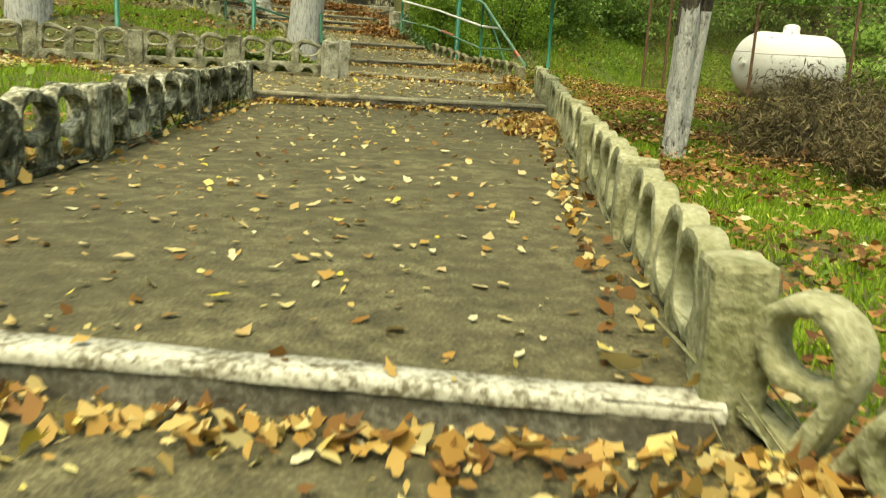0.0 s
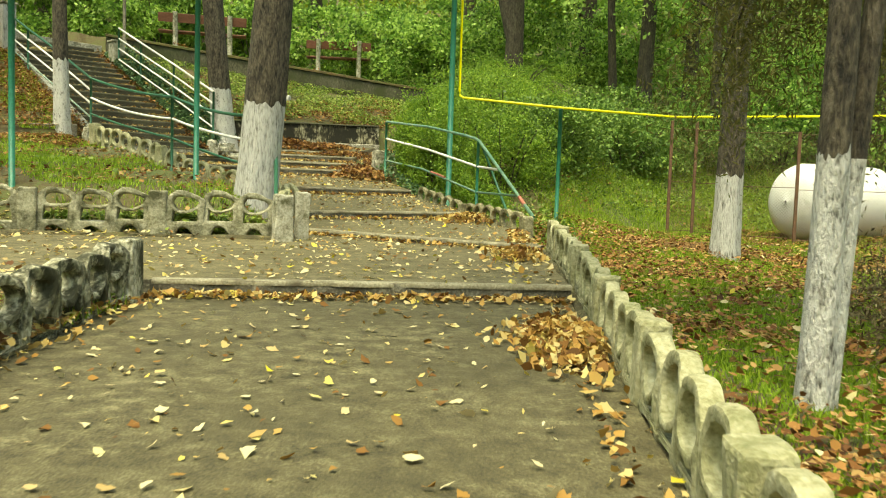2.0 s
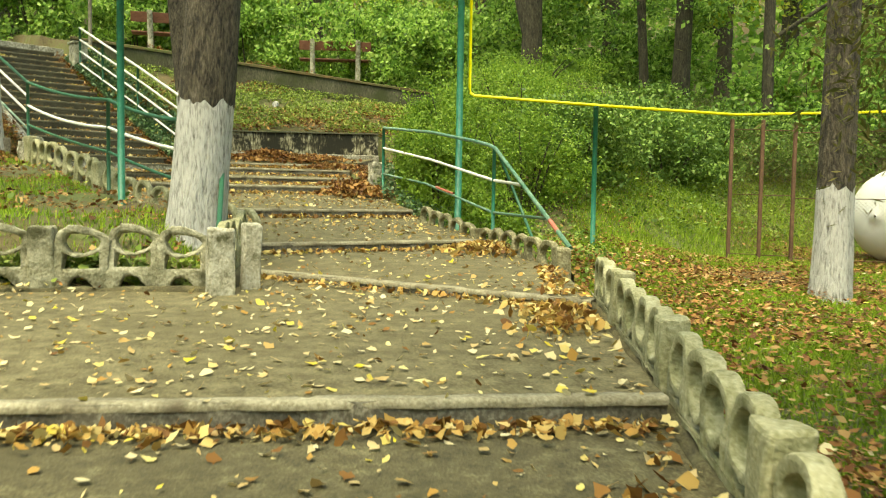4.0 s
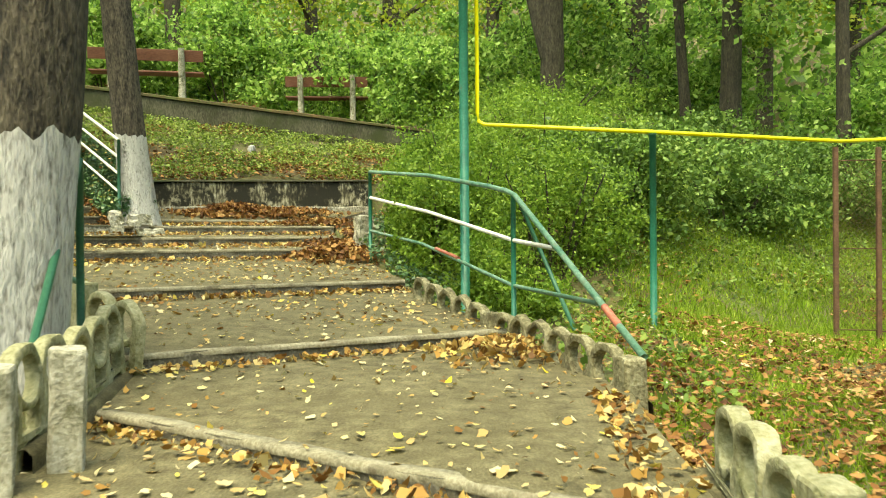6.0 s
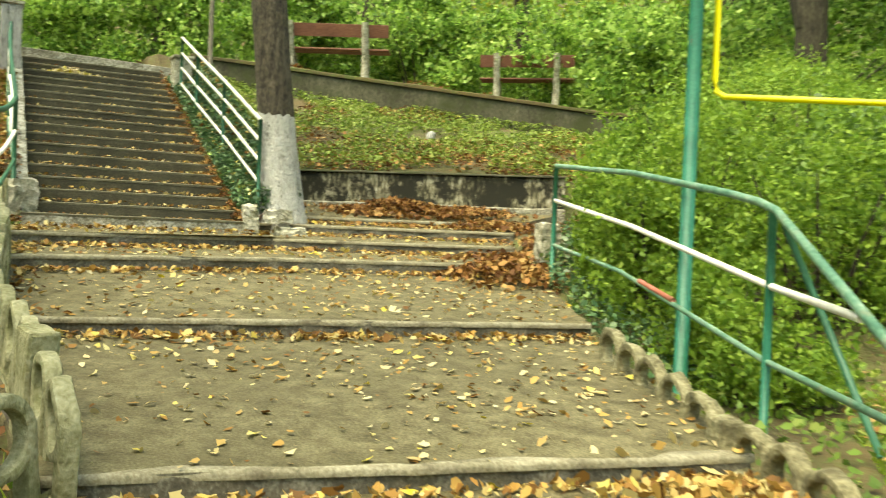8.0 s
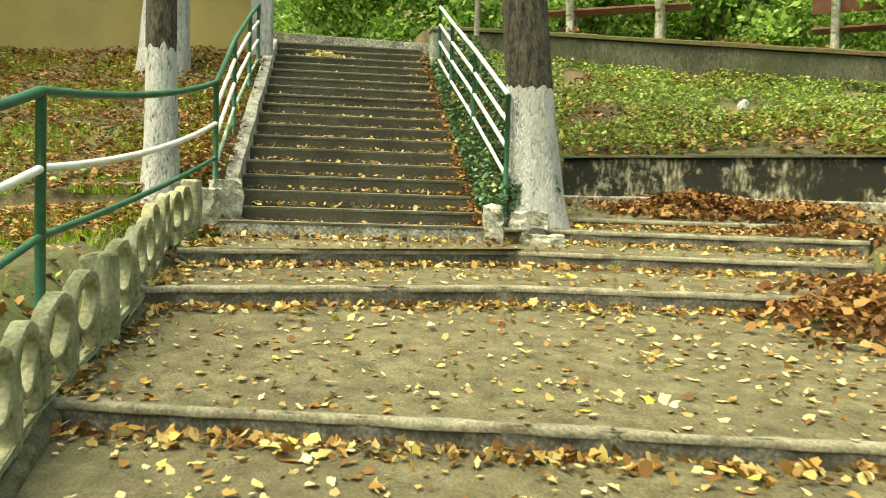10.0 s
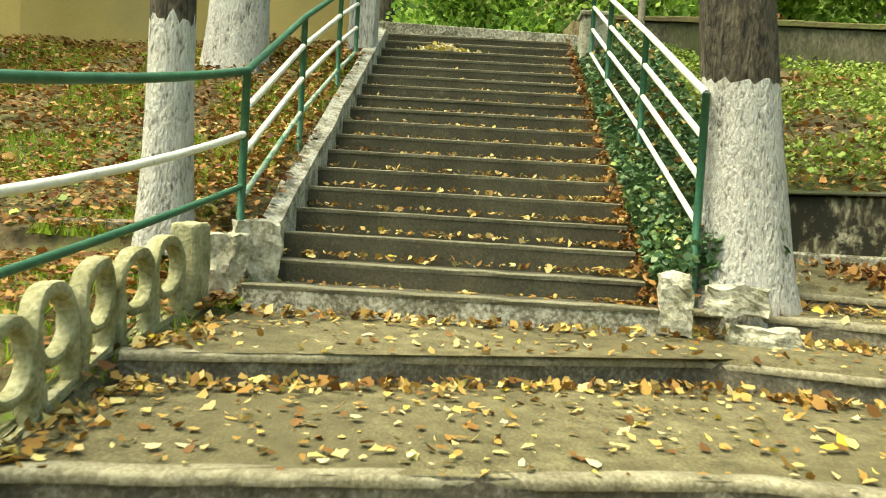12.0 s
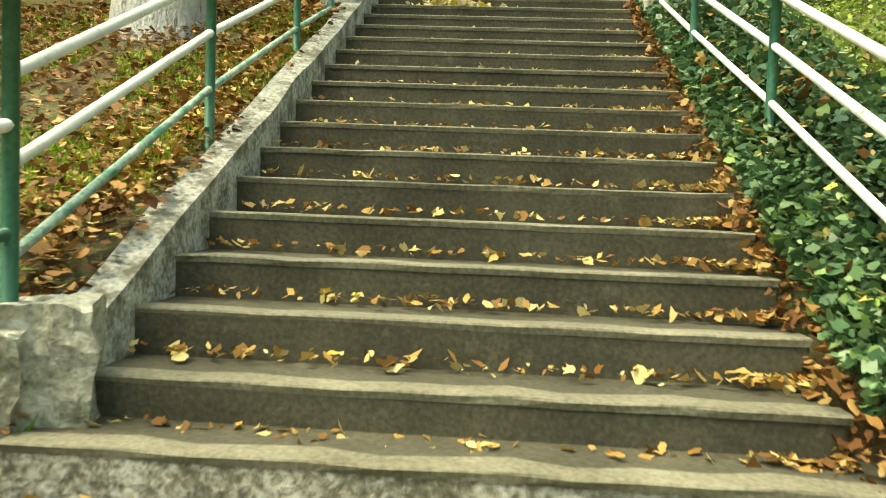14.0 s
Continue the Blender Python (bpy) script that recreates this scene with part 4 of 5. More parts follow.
pole = thing("lamp_pole", (-9.0, 25.4, 4.2), "slim grey metal pole among the shrubs", "pole")
bm = bmesh.new()
tube(bm, [(-9.0, 25.4, 3.9), (-9.0, 25.4, 6.0), (-9.0, 25.4, 9.0)], [0.045, 0.042, 0.038], 12)
part("shaft", bm, M_RISER, pole, smooth=True)
bm = bmesh.new()
tube(bm, [(-9.0, 25.4, 4.2), (-9.0, 25.4, 4.32)], [0.1, 0.1], 12)
part("base_collar", bm, M_RUST, pole)


# ---- trees ----
def trunk_mesh(bm, base, height, r0, r1, lean=(0, 0), flare=1.35, sides=44, rows=26, z0=0.0, z1=1.0, seed=0, brush=0.0):
    """The stretch z0..z1 (as shares of the height) of one tapering trunk, with bark ridges."""
    loops = []
    for j in range(rows + 1):
        f = z0 + (z1 - z0) * j / rows
        z = base[2] + height * f
        edge = abs(height * f - height * brush) if brush else 9
        r = r0 + (r1 - r0) * f
        r *= 1 + (flare - 1) * math.exp(-height * f / 0.42)
        cx, cy = base[0] + lean[0] * f + 0.04 * math.sin(3 * f + seed), base[1] + lean[1] * f + 0.04 * math.cos(2.3 * f + seed)
        ring = []
        for k in range(sides):
            a = 2 * math.pi * k / sides
            ridge = 0.05 * noise.noise(Vector((math.cos(a) * 2, math.sin(a) * 2, z * 0.7 + seed))) + 0.05 * abs(noise.noise(Vector((math.cos(a) * 8, math.sin(a) * 8, z * 1.5 + seed))))
            root = 0.25 * math.exp(-height * f / 0.2) * noise.noise(Vector((math.cos(a) * 1.6, math.sin(a) * 1.6, seed)))
            q = r * (1 + ridge * 1.4 + root)
            lift = 0.09 * noise.noise(Vector((math.cos(a) * 4, math.sin(a) * 4, seed + 9))) * math.exp(-edge / 0.12)
            ring.append(bm.verts.new((cx + math.cos(a) * q, cy + math.sin(a) * q, z + lift)))
        loops.append(ring)
    for a, b in zip(loops, loops[1:]):
        for k in range(sides):
            bm.faces.new((a[k], a[(k + 1) % sides], b[(k + 1) % sides], b[k]))


def tree(base, height, r0, r1, lean, lime, label, crown=None, limbs=5, seed=0, lime_mat=None, group="park trees", sink=0.25, bark=None, fork=False, flare=1.35):
    """lime: height of the painted band; crown: (n, leaf size, radius, material, first height share)."""
    rnd = random.Random(seed)
    root = thing("tree", base, label, "tree", group)
    b = (base[0], base[1], base[2] - sink)
    h = height + sink
    cut = (lime + sink) / h if lime else 0
    if lime:
        bm = bmesh.new()
        trunk_mesh(bm, b, h, r0, r1, lean, flare, z0=0, z1=cut, seed=seed, rows=30, brush=cut)
        part("painted_trunk", bm, lime_mat or M_LIME, root, "whitewashed lower trunk", smooth=True)
    bm = bmesh.new()
    trunk_mesh(bm, b, h, r0, r1, lean, flare, z0=cut, z1=1, seed=seed, rows=40, brush=cut)
    part("trunk", bm, bark or M_BARK, root, smooth=True)
    if fork:
        bm = bmesh.new()
        up = 0.16
        at = (b[0] + lean[0] * up, b[1] + lean[1] * up, b[2] + h * up)
        trunk_mesh(bm, at, h * 0.7, r0 * 0.72, r1 * 0.5, (-1.6 - lean[0], 0.4), flare=1.0, seed=seed + 3, rows=24)
        part("trunk", bm, bark or M_BARK, root, smooth=True)
    if crown:
        n, size, rad, mat, start = crown
        tips = []
        for k in range(limbs):
            f = start + (1 - start) * (k + 0.5) / limbs
            a = rnd.random() * 6.28 + k * 2.4
            p = Vector((b[0] + lean[0] * f, b[1] + lean[1] * f, b[2] + h * f))
            ln = rad * (0.7 + 0.5 * rnd.random())
            q = p + Vector((math.cos(a) * ln * 0.5, math.sin(a) * ln * 0.5, ln * 0.3))
            e = p + Vector((math.cos(a + 0.3) * ln, math.sin(a + 0.3) * ln, ln * 0.5 * rnd.random()))
            bm = bmesh.new()
            rr = (r0 + (r1 - r0) * f) * 0.45
            tube(bm, [p, p.lerp(q, 0.5), q, q.lerp(e, 0.5) + Vector((0, 0, 0.1)), e], [rr, rr * 0.8, rr * 0.6, rr * 0.4, rr * 0.15], 8)
            part("limb", bm, bark or M_BARK, root, smooth=True)
            tips += [q, q.lerp(e, 0.5), e]
        tips.append(Vector((b[0] + lean[0], b[1] + lean[1], b[2] + h)))
        rng = np.random.default_rng(seed + 50)
        V = []
        for t in tips:
            V.append(clumps(n // len(tips), t, (rad * 0.5, rad * 0.5, rad * 0.36), 14, 0.2, rng))
        quads("crown", sprays(np.concatenate(V), size, 0.62, rng), mat, root)
    return root


tree((-2.58, 13.62, 0.76), 9.0, 0.258, 0.17, (0.72, 0.2), 1.17, "old tree with furrowed bark and a whitewashed foot", (2400, 0.11, 2.0, M_LEAF, 0.62), seed=1, sink=0.5)
tree((-5.09, 21.26, 1.66), 9.0, 0.232, 0.17, (-0.75, -0.2), 1.26, "tall dark tree with a grey whitewashed foot beside the stair", (2400, 0.11, 2.2, M_LEAF, 0.6), seed=2, lime_mat=M_LIMEGREY, sink=0.4, flare=1.7)
tree((-7.40, 18.70, 1.98), 8.0, 0.135, 0.10, (-0.15, 0.1), 1.12, "slim whitewashed tree on the bank behind the handrail", (1600, 0.11, 1.8, M_LEAF, 0.6), seed=3, lime_mat=M_LIMEGREY)
tree((-10.45, 20.68, 3.35), 9.0, 0.29, 0.2, (0.2, 0.2), 1.6, "broad old tree with pale lower bark before the yellow wall", (1800, 0.12, 2.4, M_LEAF, 0.55), seed=4, lime_mat=M_LIMEGREY)
tree((-12.0, 18.2, 3.1), 9.0, 0.3, 0.2, (0.2, 0.2), 1.6, "old tree with pale lower bark before the yellow wall", (1200, 0.12, 2.2, M_LEAF, 0.55), seed=5, lime_mat=M_LIMEGREY)
tree((-6.25, 12.3, 0.72), 9.0, 0.30, 0.2, (0.3, 0.1), 1.3, "stout whitewashed tree behind the pierced cross wall", (3500, 0.12, 2.0, M_LEAF, 0.55), limbs=6, seed=8, sink=0.5)
tree((3.58, 14.1, 0.18), 7.5, 0.17, 0.12, (0.0, 0.2), 1.07, "slim tree with a bright whitewashed foot on the lawn", (1600, 0.09, 2.0, M_TURN, 0.55), seed=6)
# its unseen crown is enlarged to throw shade on the lower path
thin = tree((1.81, 7.0, -0.07), 6.5, 0.075, 0.06, (0.16, 0.3), 1.25, "thin leaning tree with flaking whitewash beside the path", (9000, 0.12, 2.6, M_CONIFER, 0.58), seed=7, lime_mat=M_LIMEGREY)
for z0, z1, mat, name in ((0.0, 0.24, M_LIMEGREY, "painted_trunk"), (0.24, 1.0, M_BARK, "trunk")):
    bm = bmesh.new()
    trunk_mesh(bm, (1.92, 7.06, -0.32), 6.2, 0.058, 0.04, (0.55, 0.35), 1.2, 24, 24, z0, z1, 17)
    part(name, bm, mat, thin, smooth=True)

# the wood on the hillside
WOOD = [(1.35, 27.5, 0.27, "double"), (4.95, 27.0, 0.22, ""), (4.3, 27.7, 0.12, ""), (6.3, 24.3, 0.13, ""), (8.8, 30.5, 0.28, ""), (11.5, 26.5, 0.30, ""), (-3.0, 34.0, 0.3, ""), (4.2, 34.0, 0.3, ""), (-9.0, 33.0, 0.28, ""), (-13.5, 30.0, 0.26, ""), (14.5, 32.0, 0.3, ""), (-16.5, 27.0, 0.26, ""), (0.0, 40.0, 0.3, ""), (9.0, 38.0, 0.3, ""), (-6.2, 39.0, 0.3, "")]
for k, (x, y, r, kind) in enumerate(WOOD):
    z = float(ground_height(x, y))
    tree((x, y, z), 9.5, r, r * 0.55, (0.5 * math.sin(k * 2.1), 0.3), 0, "dark-barked woodland tree on the hillside", (7000, 0.125, 3.4, M_TURN if k % 2 == 0 else M_LEAF, 0.27), limbs=8, seed=20 + k, group="woodland trees", sink=0.5, bark=M_BARKDARK, fork=kind == "double")


# ---- bushes ----
def bush(name, centre, size, n, leaf, material, label, count=40, tight=0.2, seed=0, stems=6, aspect=0.6, group="bushes", category="bush"):
    rng = np.random.default_rng(seed + 900)
    foot = float(top_height(centre[0], centre[1]))
    root = thing(name, (centre[0], centre[1], foot), label, category, group)
    for k in range(stems):
        a = rng.random() * 6.28
        q = Vector((centre[0] + math.cos(a) * size[0] * 0.6, centre[1] + math.sin(a) * size[1] * 0.6, centre[2] + size[2] * 0.5))
        p = Vector((centre[0] + math.cos(a) * 0.15, centre[1] + math.sin(a) * 0.15, foot - 0.1))
        bm = bmesh.new()
        tube(bm, [p, p.lerp(q, 0.5) + Vector((0, 0, 0.1)), q], [0.022, 0.016, 0.006], 6)
        part("stem", bm, M_BARK, root)
    P = clumps(n, centre, size, count, tight, rng)
    g = top_height(P[:, 0], P[:, 1])
    P = P[P[:, 2] > g + 0.02]
    quads("foliage", sprays(P, leaf, aspect, rng), material, root)
    return root


for k, (x, y, sx, sy, sz, n) in enumerate([(-0.25, 19.9, 0.75, 0.8, 1.0, 9000), (0.85, 19.4, 1.1, 0.9, 0.95, 10000), (1.9, 20.9, 1.3, 1.0, 0.85, 11000), (3.7, 22.3, 1.5, 1.1, 0.8, 10000), (-0.35, 21.6, 0.95, 1.0, 0.95, 9000), (5.8, 23.6, 1.7, 1.2, 0.8, 9000), (0.9, 22.0, 1.6, 1.2, 0.85, 9000), (0.5, 23.6, 1.3, 1.0, 0.6, 7000), (1.4, 25.0, 1.4, 1.0, 0.5, 6000), (0.35, 18.1, 0.5, 0.6, 0.45, 4500), (-0.95, 20.5, 0.45, 0.6, 0.75, 9000), (-0.4, 19.3, 0.5, 0.55, 0.8, 9000), (-0.75, 19.7, 0.4, 0.5, 0.6, 7000), (0.1, 18.5, 0.45, 0.5, 0.6, 6000), (-1.0, 21.6, 0.5, 0.6, 0.8, 7000)]):
    z = float(ground_height(x, y))
    bush("hedge_bush", (x, y, z + sz * 0.7), (sx, sy, sz), int(n * 1.25), 0.052 if x < 1.5 else 0.07, M_HEDGE if x < 1.5 else M_HEDGEDARK, "feathery light green hedge bush behind the handrail" if x < 1.5 else "dark green arching shrub on the slope", 70, 0.16, k, group="hedge bushes")
for k, (x, y, sx, sz, n) in enumerate([(-9.2, 29.0, 1.8, 1.6, 5200), (-6.6, 30.2, 2.0, 1.7, 6000), (-3.6, 30.9, 2.2, 1.6, 6000), (-1.0, 29.0, 1.7, 1.5, 5200), (-11.6, 28.0, 1.8, 2.0, 4600), (1.6, 31.0, 2.2, 1.9, 5000), (5.0, 30.0, 2.2, 1.8, 5000), (9.0, 27.0, 2.4, 1.8, 5000), (12.5, 24.0, 2.4, 1.8, 4500), (-13.6, 26.8, 1.8, 1.8, 4000), (7.5, 25.2, 1.8, 1.3, 4500), (10.5, 20.0, 1.8, 1.2, 4000)]):
    z = float(ground_height(x, y))
    bush("shrub", (x, y, z + sz * 0.8), (sx, sx * 0.8, sz), int(n * 2.6), 0.118, M_LEAF, "broad-leaved green shrub on the hillside", 60, 0.14, 40 + k, group="hillside shrubs")

for k, (x, y, sx, sz, n) in enumerate([(2.9, 23.2, 1.2, 0.6, 6000), (4.6, 24.0, 1.3, 0.6, 6000), (6.4, 24.8, 1.4, 0.7, 6000), (3.4, 24.4, 1.3, 0.6, 5000), (8.2, 25.0, 1.4, 0.8, 5000)]):
    z = float(ground_height(x, y))
    bush("shrub", (x, y, z + sz * 0.6), (sx, sx * 0.8, sz), n, 0.085, M_HEDGEDARK, "dark green low shrub on the hillside", 60, 0.15, 70 + k, group="dark hillside shrubs")
for k, (x, y, sx, sz) in enumerate([(3.5, 8.4, 0.8, 0.5), (2.95, 7.3, 0.5, 0.36), (4.5, 9.6, 1.0, 0.55), (3.3, 6.3, 0.6, 0.4)]):
    z = float(ground_height(x, y))
    bush("dry_shrub", (x, y, z + sz * 0.6), (sx, sx, sz), 8000, 0.07, M_DRY, "dry brown twiggy shrub on the lawn", 40, 0.25, 90 + k, aspect=0.16, stems=9, group="dry shrubs")

# far woods all round, one uncounted mass
rng = np.random.default_rng(77)
n = 240000
ang = rng.uniform(0, 2 * math.pi, n)
dist = rng.uniform(30, 46, n)
fx, fy = 1 + dist * np.cos(ang), 12 + dist * np.sin(ang)
keep = (rng.random(n) < np.where(fy > 20, 1.0, 0.55))
fx, fy = fx[keep], fy[keep]
fz = ground_height(fx, fy) + 15 * rng.random(len(fx)) ** 1.1
clump = np.sin(fx * 0.9) * np.sin(fy * 0.8 + 1) * np.sin(fz * 0.9 + fx * 0.3)
sel = clump > -0.35
woods = quads("far_woods", sprays(np.stack([fx, fy, fz], 1)[sel], 0.40, 0.75, rng), M_LEAF)
tagged(woods, "dense green foliage of the wood beyond", "woods", kind="stuff")

# drooping branches of the thin tree beside the lawn
rng = np.random.default_rng(5)
for q in range(6):
    a0 = Vector((1.95 + 0.02 * q, 7.3, 2.7 + 0.22 * q))
    b0 = Vector((2.05 + 0.42 * q, 9.8 + 0.8 * math.sin(q * 1.9), 1.7 + 0.35 * (q % 3)))
    root = thing("hanging_branch", a0, "drooping dull green branch hanging over the lawn", "branch", "hanging branches")
    def on(t):
        return a0.lerp(b0, t) + Vector((0, 0, 1.1 * t * (1 - t)))
    bm = bmesh.new()
    tube(bm, [on(t / 8) for t in range(9)], [0.018 - 0.0018 * t for t in range(9)], 6)
    part("twig", bm, M_BARK, root)
    V = []
    for t in np.linspace(0.25, 1, 16):
        c = np.array(on(t))
        V.append(c + rng.normal(size=(260, 3)) * np.array((0.26, 0.26, 0.24)) - np.array((0, 0, 0.16)))
    quads("foliage", sprays(np.concatenate(V), 0.06, 0.22, rng, 1.5), M_CONIFER, root)


# ---- tank and its fence ----
tank = thing("gas_tank", (6.9, 18.9, 0.2), "white horizontal gas tank with domed ends on short legs", "tank")
axis = Vector((math.cos(radians(28)), math.sin(radians(28)), 0))
mid = Vector((7.05, 19.0, 0.93))
R = 0.70
prof = [(-1.30, 0.02), (-1.29, 0.21), (-1.24, 0.38), (-1.15, 0.53), (-1.03, 0.64), (-0.88, R), (0.88, R), (1.03, 0.64), (1.15, 0.53), (1.24, 0.38), (1.29, 0.21), (1.30, 0.02)]
bm = bmesh.new()
tube(bm, [mid + axis * a for a, r in prof], [r for a, r in prof], 40)
part("shell", bm, M_TANK, tank, smooth=True)
bm = bmesh.new()
c = mid - axis * 0.05
tube(bm, [c + Vector((0, 0, R - 0.06)), c + Vector((0, 0, R + 0.12)), c + Vector((0, 0, R + 0.17)), c + Vector((0, 0, R + 0.19))], [0.17, 0.17, 0.14, 0.05], 20)
part("valve_dome", bm, M_TANK, tank, smooth=True)
for s in (-0.75, 0.75):
    for q in (-0.32, 0.32):
        bm = bmesh.new()
        p = mid + axis * s + Vector((-axis.y, axis.x, 0)) * q
        g = float(ground_height(p.x, p.y))
        box(bm, Matrix.Translation((p.x, p.y, (g - 0.1 + mid.z - R + 0.2) / 2)), (0.07, 0.07, mid.z - R + 0.2 - g + 0.1), 0.006)
        part("leg", bm, M_RUST, tank)
fence = thing("wire_fence", (3.85, 18.5, 0.2), "rusty brown wire fence and gate around the tank", "fence")
FP = [(3.84, 18.5), (4.27, 18.45), (4.72, 18.4), (5.9, 17.9), (7.6, 17.2), (9.4, 16.6)]
for k, (x, y) in enumerate(FP):
    g = float(ground_height(x, y))
    bm = bmesh.new()
    box(bm, Matrix.Translation((x, y, g + 0.95)), (0.05, 0.05, 2.3 if k < 3 else 2.1), 0.006)
    part("post", bm, M_RUST, fence)
for (x0, y0), (x1, y1) in zip(FP, FP[1:]):
    bm = bmesh.new()
    a, b = Vector((x0, y0, 0)), Vector((x1, y1, 0))
    g = float(ground_height(x0, y0))
    ln = (b - a).length
    bm.free()
    for z in (0.12, 1.0, 1.95):
        bm = bmesh.new()
        tube(bm, [a + Vector((0, 0, g + z)), b + Vector((0, 0, g + z))], 0.006, 5)
        part("rail", bm, M_RUST, fence)
    bm = bmesh.new()
    n = int(ln / 0.055)
    for j in range(-33, n + 1):
        for sgn in (1, -1):
            t0, t1 = j * 0.055, j * 0.055 + 1.85
            lo, hi = max(t0, 0), min(t1, ln)
            if hi <= lo:
                continue
            f0, f1 = (lo - t0) / 1.85, (hi - t0) / 1.85
            za, zb = (f0, f1) if sgn > 0 else (1 - f0, 1 - f1)
            tube(bm, [a.lerp(b, lo / ln) + Vector((0, 0, g + 0.1 + 1.85 * za)), a.lerp(b, hi / ln) + Vector((0, 0, g + 0.1 + 1.85 * zb))], 0.0016, 3, cap=False)
    part("wire_mesh", bm, M_RUST, fence)


# ---- benches ----
def bench(at, turn, half, foot, label):
    root = thing("park_bench", (0, 0, 0), label, "bench", "park benches")
    for x in (-foot, foot):
        bm = bmesh.new()
        for a, b, w in (((x, 0.0, -0.2), (x, 0.0, 0.42), 0.14), ((x, 0.02, 0.36), (x, 0.17, 0.93), 0.13), ((x, -0.38, -0.2), (x, -0.38, 0.38), 0.10), ((x, -0.42, 0.36), (x, 0.04, 0.36), 0.09)):
            tube(bm, [a, b], [w / 2 * 1.1, w / 2], 8)
        for v in bm.verts:
            v.co += shift(v.co, 0.012, 9)
        part("support", bm, M_STONE, root, "rough pale concrete support")
    for y, z, tilt, w in ((-0.36, 0.43, 0, 0.13), (-0.2, 0.43, 0, 0.13), (-0.04, 0.43, 0, 0.13), (0.065, 0.78, 74, 0.25)):
        bm = bmesh.new()
        box(bm, pose(0, y, z, tilt, 0, 0), (2 * half, w, 0.035), 0.006)
        part("plank", bm, M_PLANK, root, "brown painted plank")
    root.matrix_world = pose(*at, 0, 0, turn)
    return root


for x, y, turn, half, foot in ((-7.45, 27.1, 196, 1.2, 0.74), (-3.9, 29.2, 188, 0.98, 0.62)):
    bench((x, y, float(ground_height(x, y)) + (0.2 if x < -5 else 0.32)), turn, half, foot, "brown plank bench on rough concrete supports above the wall")

# ---- fallen leaves ----
rng = np.random.default_rng(12)


def scatter(n, fn):
    out = []
    while sum(len(o) for o in out) < n:
        x, y = fn(n)
        out.append(np.stack([x, y], 1))
    return np.concatenate(out)[:n]


def lay(name, xy, size, material, label, lift=0.012, flat=0.75, pile=None):
    z = top_height(xy[:, 0], xy[:, 1]) + lift * (0.5 + rng.random(len(xy)))
    if pile is not None:
        z = z + pile
    ob = quads(name, leaves_at(np.stack([xy[:, 0], xy[:, 1], z], 1), size, flat, 0.8, 0, rng), material)
    return tagged(ob, label, "fallen leaves", kind="stuff")


def on_path(n, y0, y1):
    x, y = rng.uniform(-7, 1.2, n), rng.uniform(y0, y1, n)
    ok = ~np.isnan(slab_height(x, y))
    return np.stack([x[ok], y[ok]], 1)


lay("fallen_leaves", on_path(2200, -1, 14), 0.05, M_PALE, "pale yellow leaves scattered on the concrete path")
lay("fallen_leaves", on_path(2300, 14, 23), 0.048, M_PALE, "pale and yellow leaves scattered on the upper path")
lay("fallen_leaves", on_path(900, 9, 13), 0.055, M_PALE, "pale leaves gathered where the side path joins")
lay("fallen_leaves", on_path(3000, 0, 16), 0.042, M_FALLEN, "brown and yellow leaves scattered on the concrete path")
lay("fallen_leaves", on_path(5200, 16, 23.5), 0.044, M_FALLEN, "brown and yellow leaves lying on the upper steps")


def along(a, b, n, spread, off):
    t = rng.random(n)
    a, b = np.array(a[:2]), np.array(b[:2])
    d = (b - a) / np.linalg.norm(b - a)
    m = np.array((d[1], -d[0]))
    return a + (b - a) * t[:, None] + m * (off + spread * np.abs(rng.normal(size=n)))[:, None]


banks = [along(S1L, S1R, 420, 0.13, 0.03), along(S2L, S2R, 620, 0.10, 0.03), along(S3L, S3R, 320, 0.10, 0.03), along(S4L, S4R, 300, 0.08, 0.03), along(S5L, S5R, 520, 0.08, 0.03), along(S6L, S6B, 260, 0.10, 0.03), along(S6B, S6R, 260, 0.1, 0.03), along(S7L, S7B, 260, 0.09, 0.03), along(S7B, S7R, 300, 0.12, 0.03), along(F0L, F0R, 220, 0.08, 0.03), along(S8L, S8R, 320, 0.12, 0.03), along(S9L, S9R, 300, 0.12, 0.03)]
for b in banks:
    lay("leaf_drift", b, 0.054, M_FALLEN, "drift of yellow and brown leaves below the step", 0.03, 0.35)
edges = [along((-1.85, 2.0), (-2.05, 9.0), 420, -0.10, -0.05), along((0.74, 2.0), (1.0, 9.4), 260, 0.09, -0.2), along((0.97, 11.6), (1.0, 14.0), 260, 0.12, -0.3), along((-4.3, 16.0), (-6.6, 18.5), 420, 0.12, 0.06)]
for b in edges:
    lay("leaf_drift", b, 0.052, M_FALLEN, "leaves gathered along the pierced wall", 0.02, 0.5)


def heap(x, y, rx, ry, h, n, material, label):
    p = rng.normal(size=(n, 2)) * 0.5
    xy = np.array((x, y)) + p * np.array((rx, ry))
    top = h * np.exp(-(p ** 2).sum(1) * 1.4)
    lay("leaf_heap", xy, 0.064, material, label, 0.02, 0.15, top * rng.random(n) ** 0.35)


heap(0.80, 1.5, 0.25, 0.3, 0.05, 130, M_FALLEN, "brown leaves gathered below the broken wall")
heap(0.76, 7.8, 0.28, 0.62, 0.12, 1700, M_FALLEN, "heap of brown and yellow leaves against the pierced wall")
heap(0.70, 11.3, 0.32, 0.7, 0.08, 420, M_FALLEN, "heap of brown leaves in the corner of the step")
heap(0.25, 15.35, 0.55, 0.5, 0.12, 700, M_FALLEN, "heap of leaves below the step beside the rings")
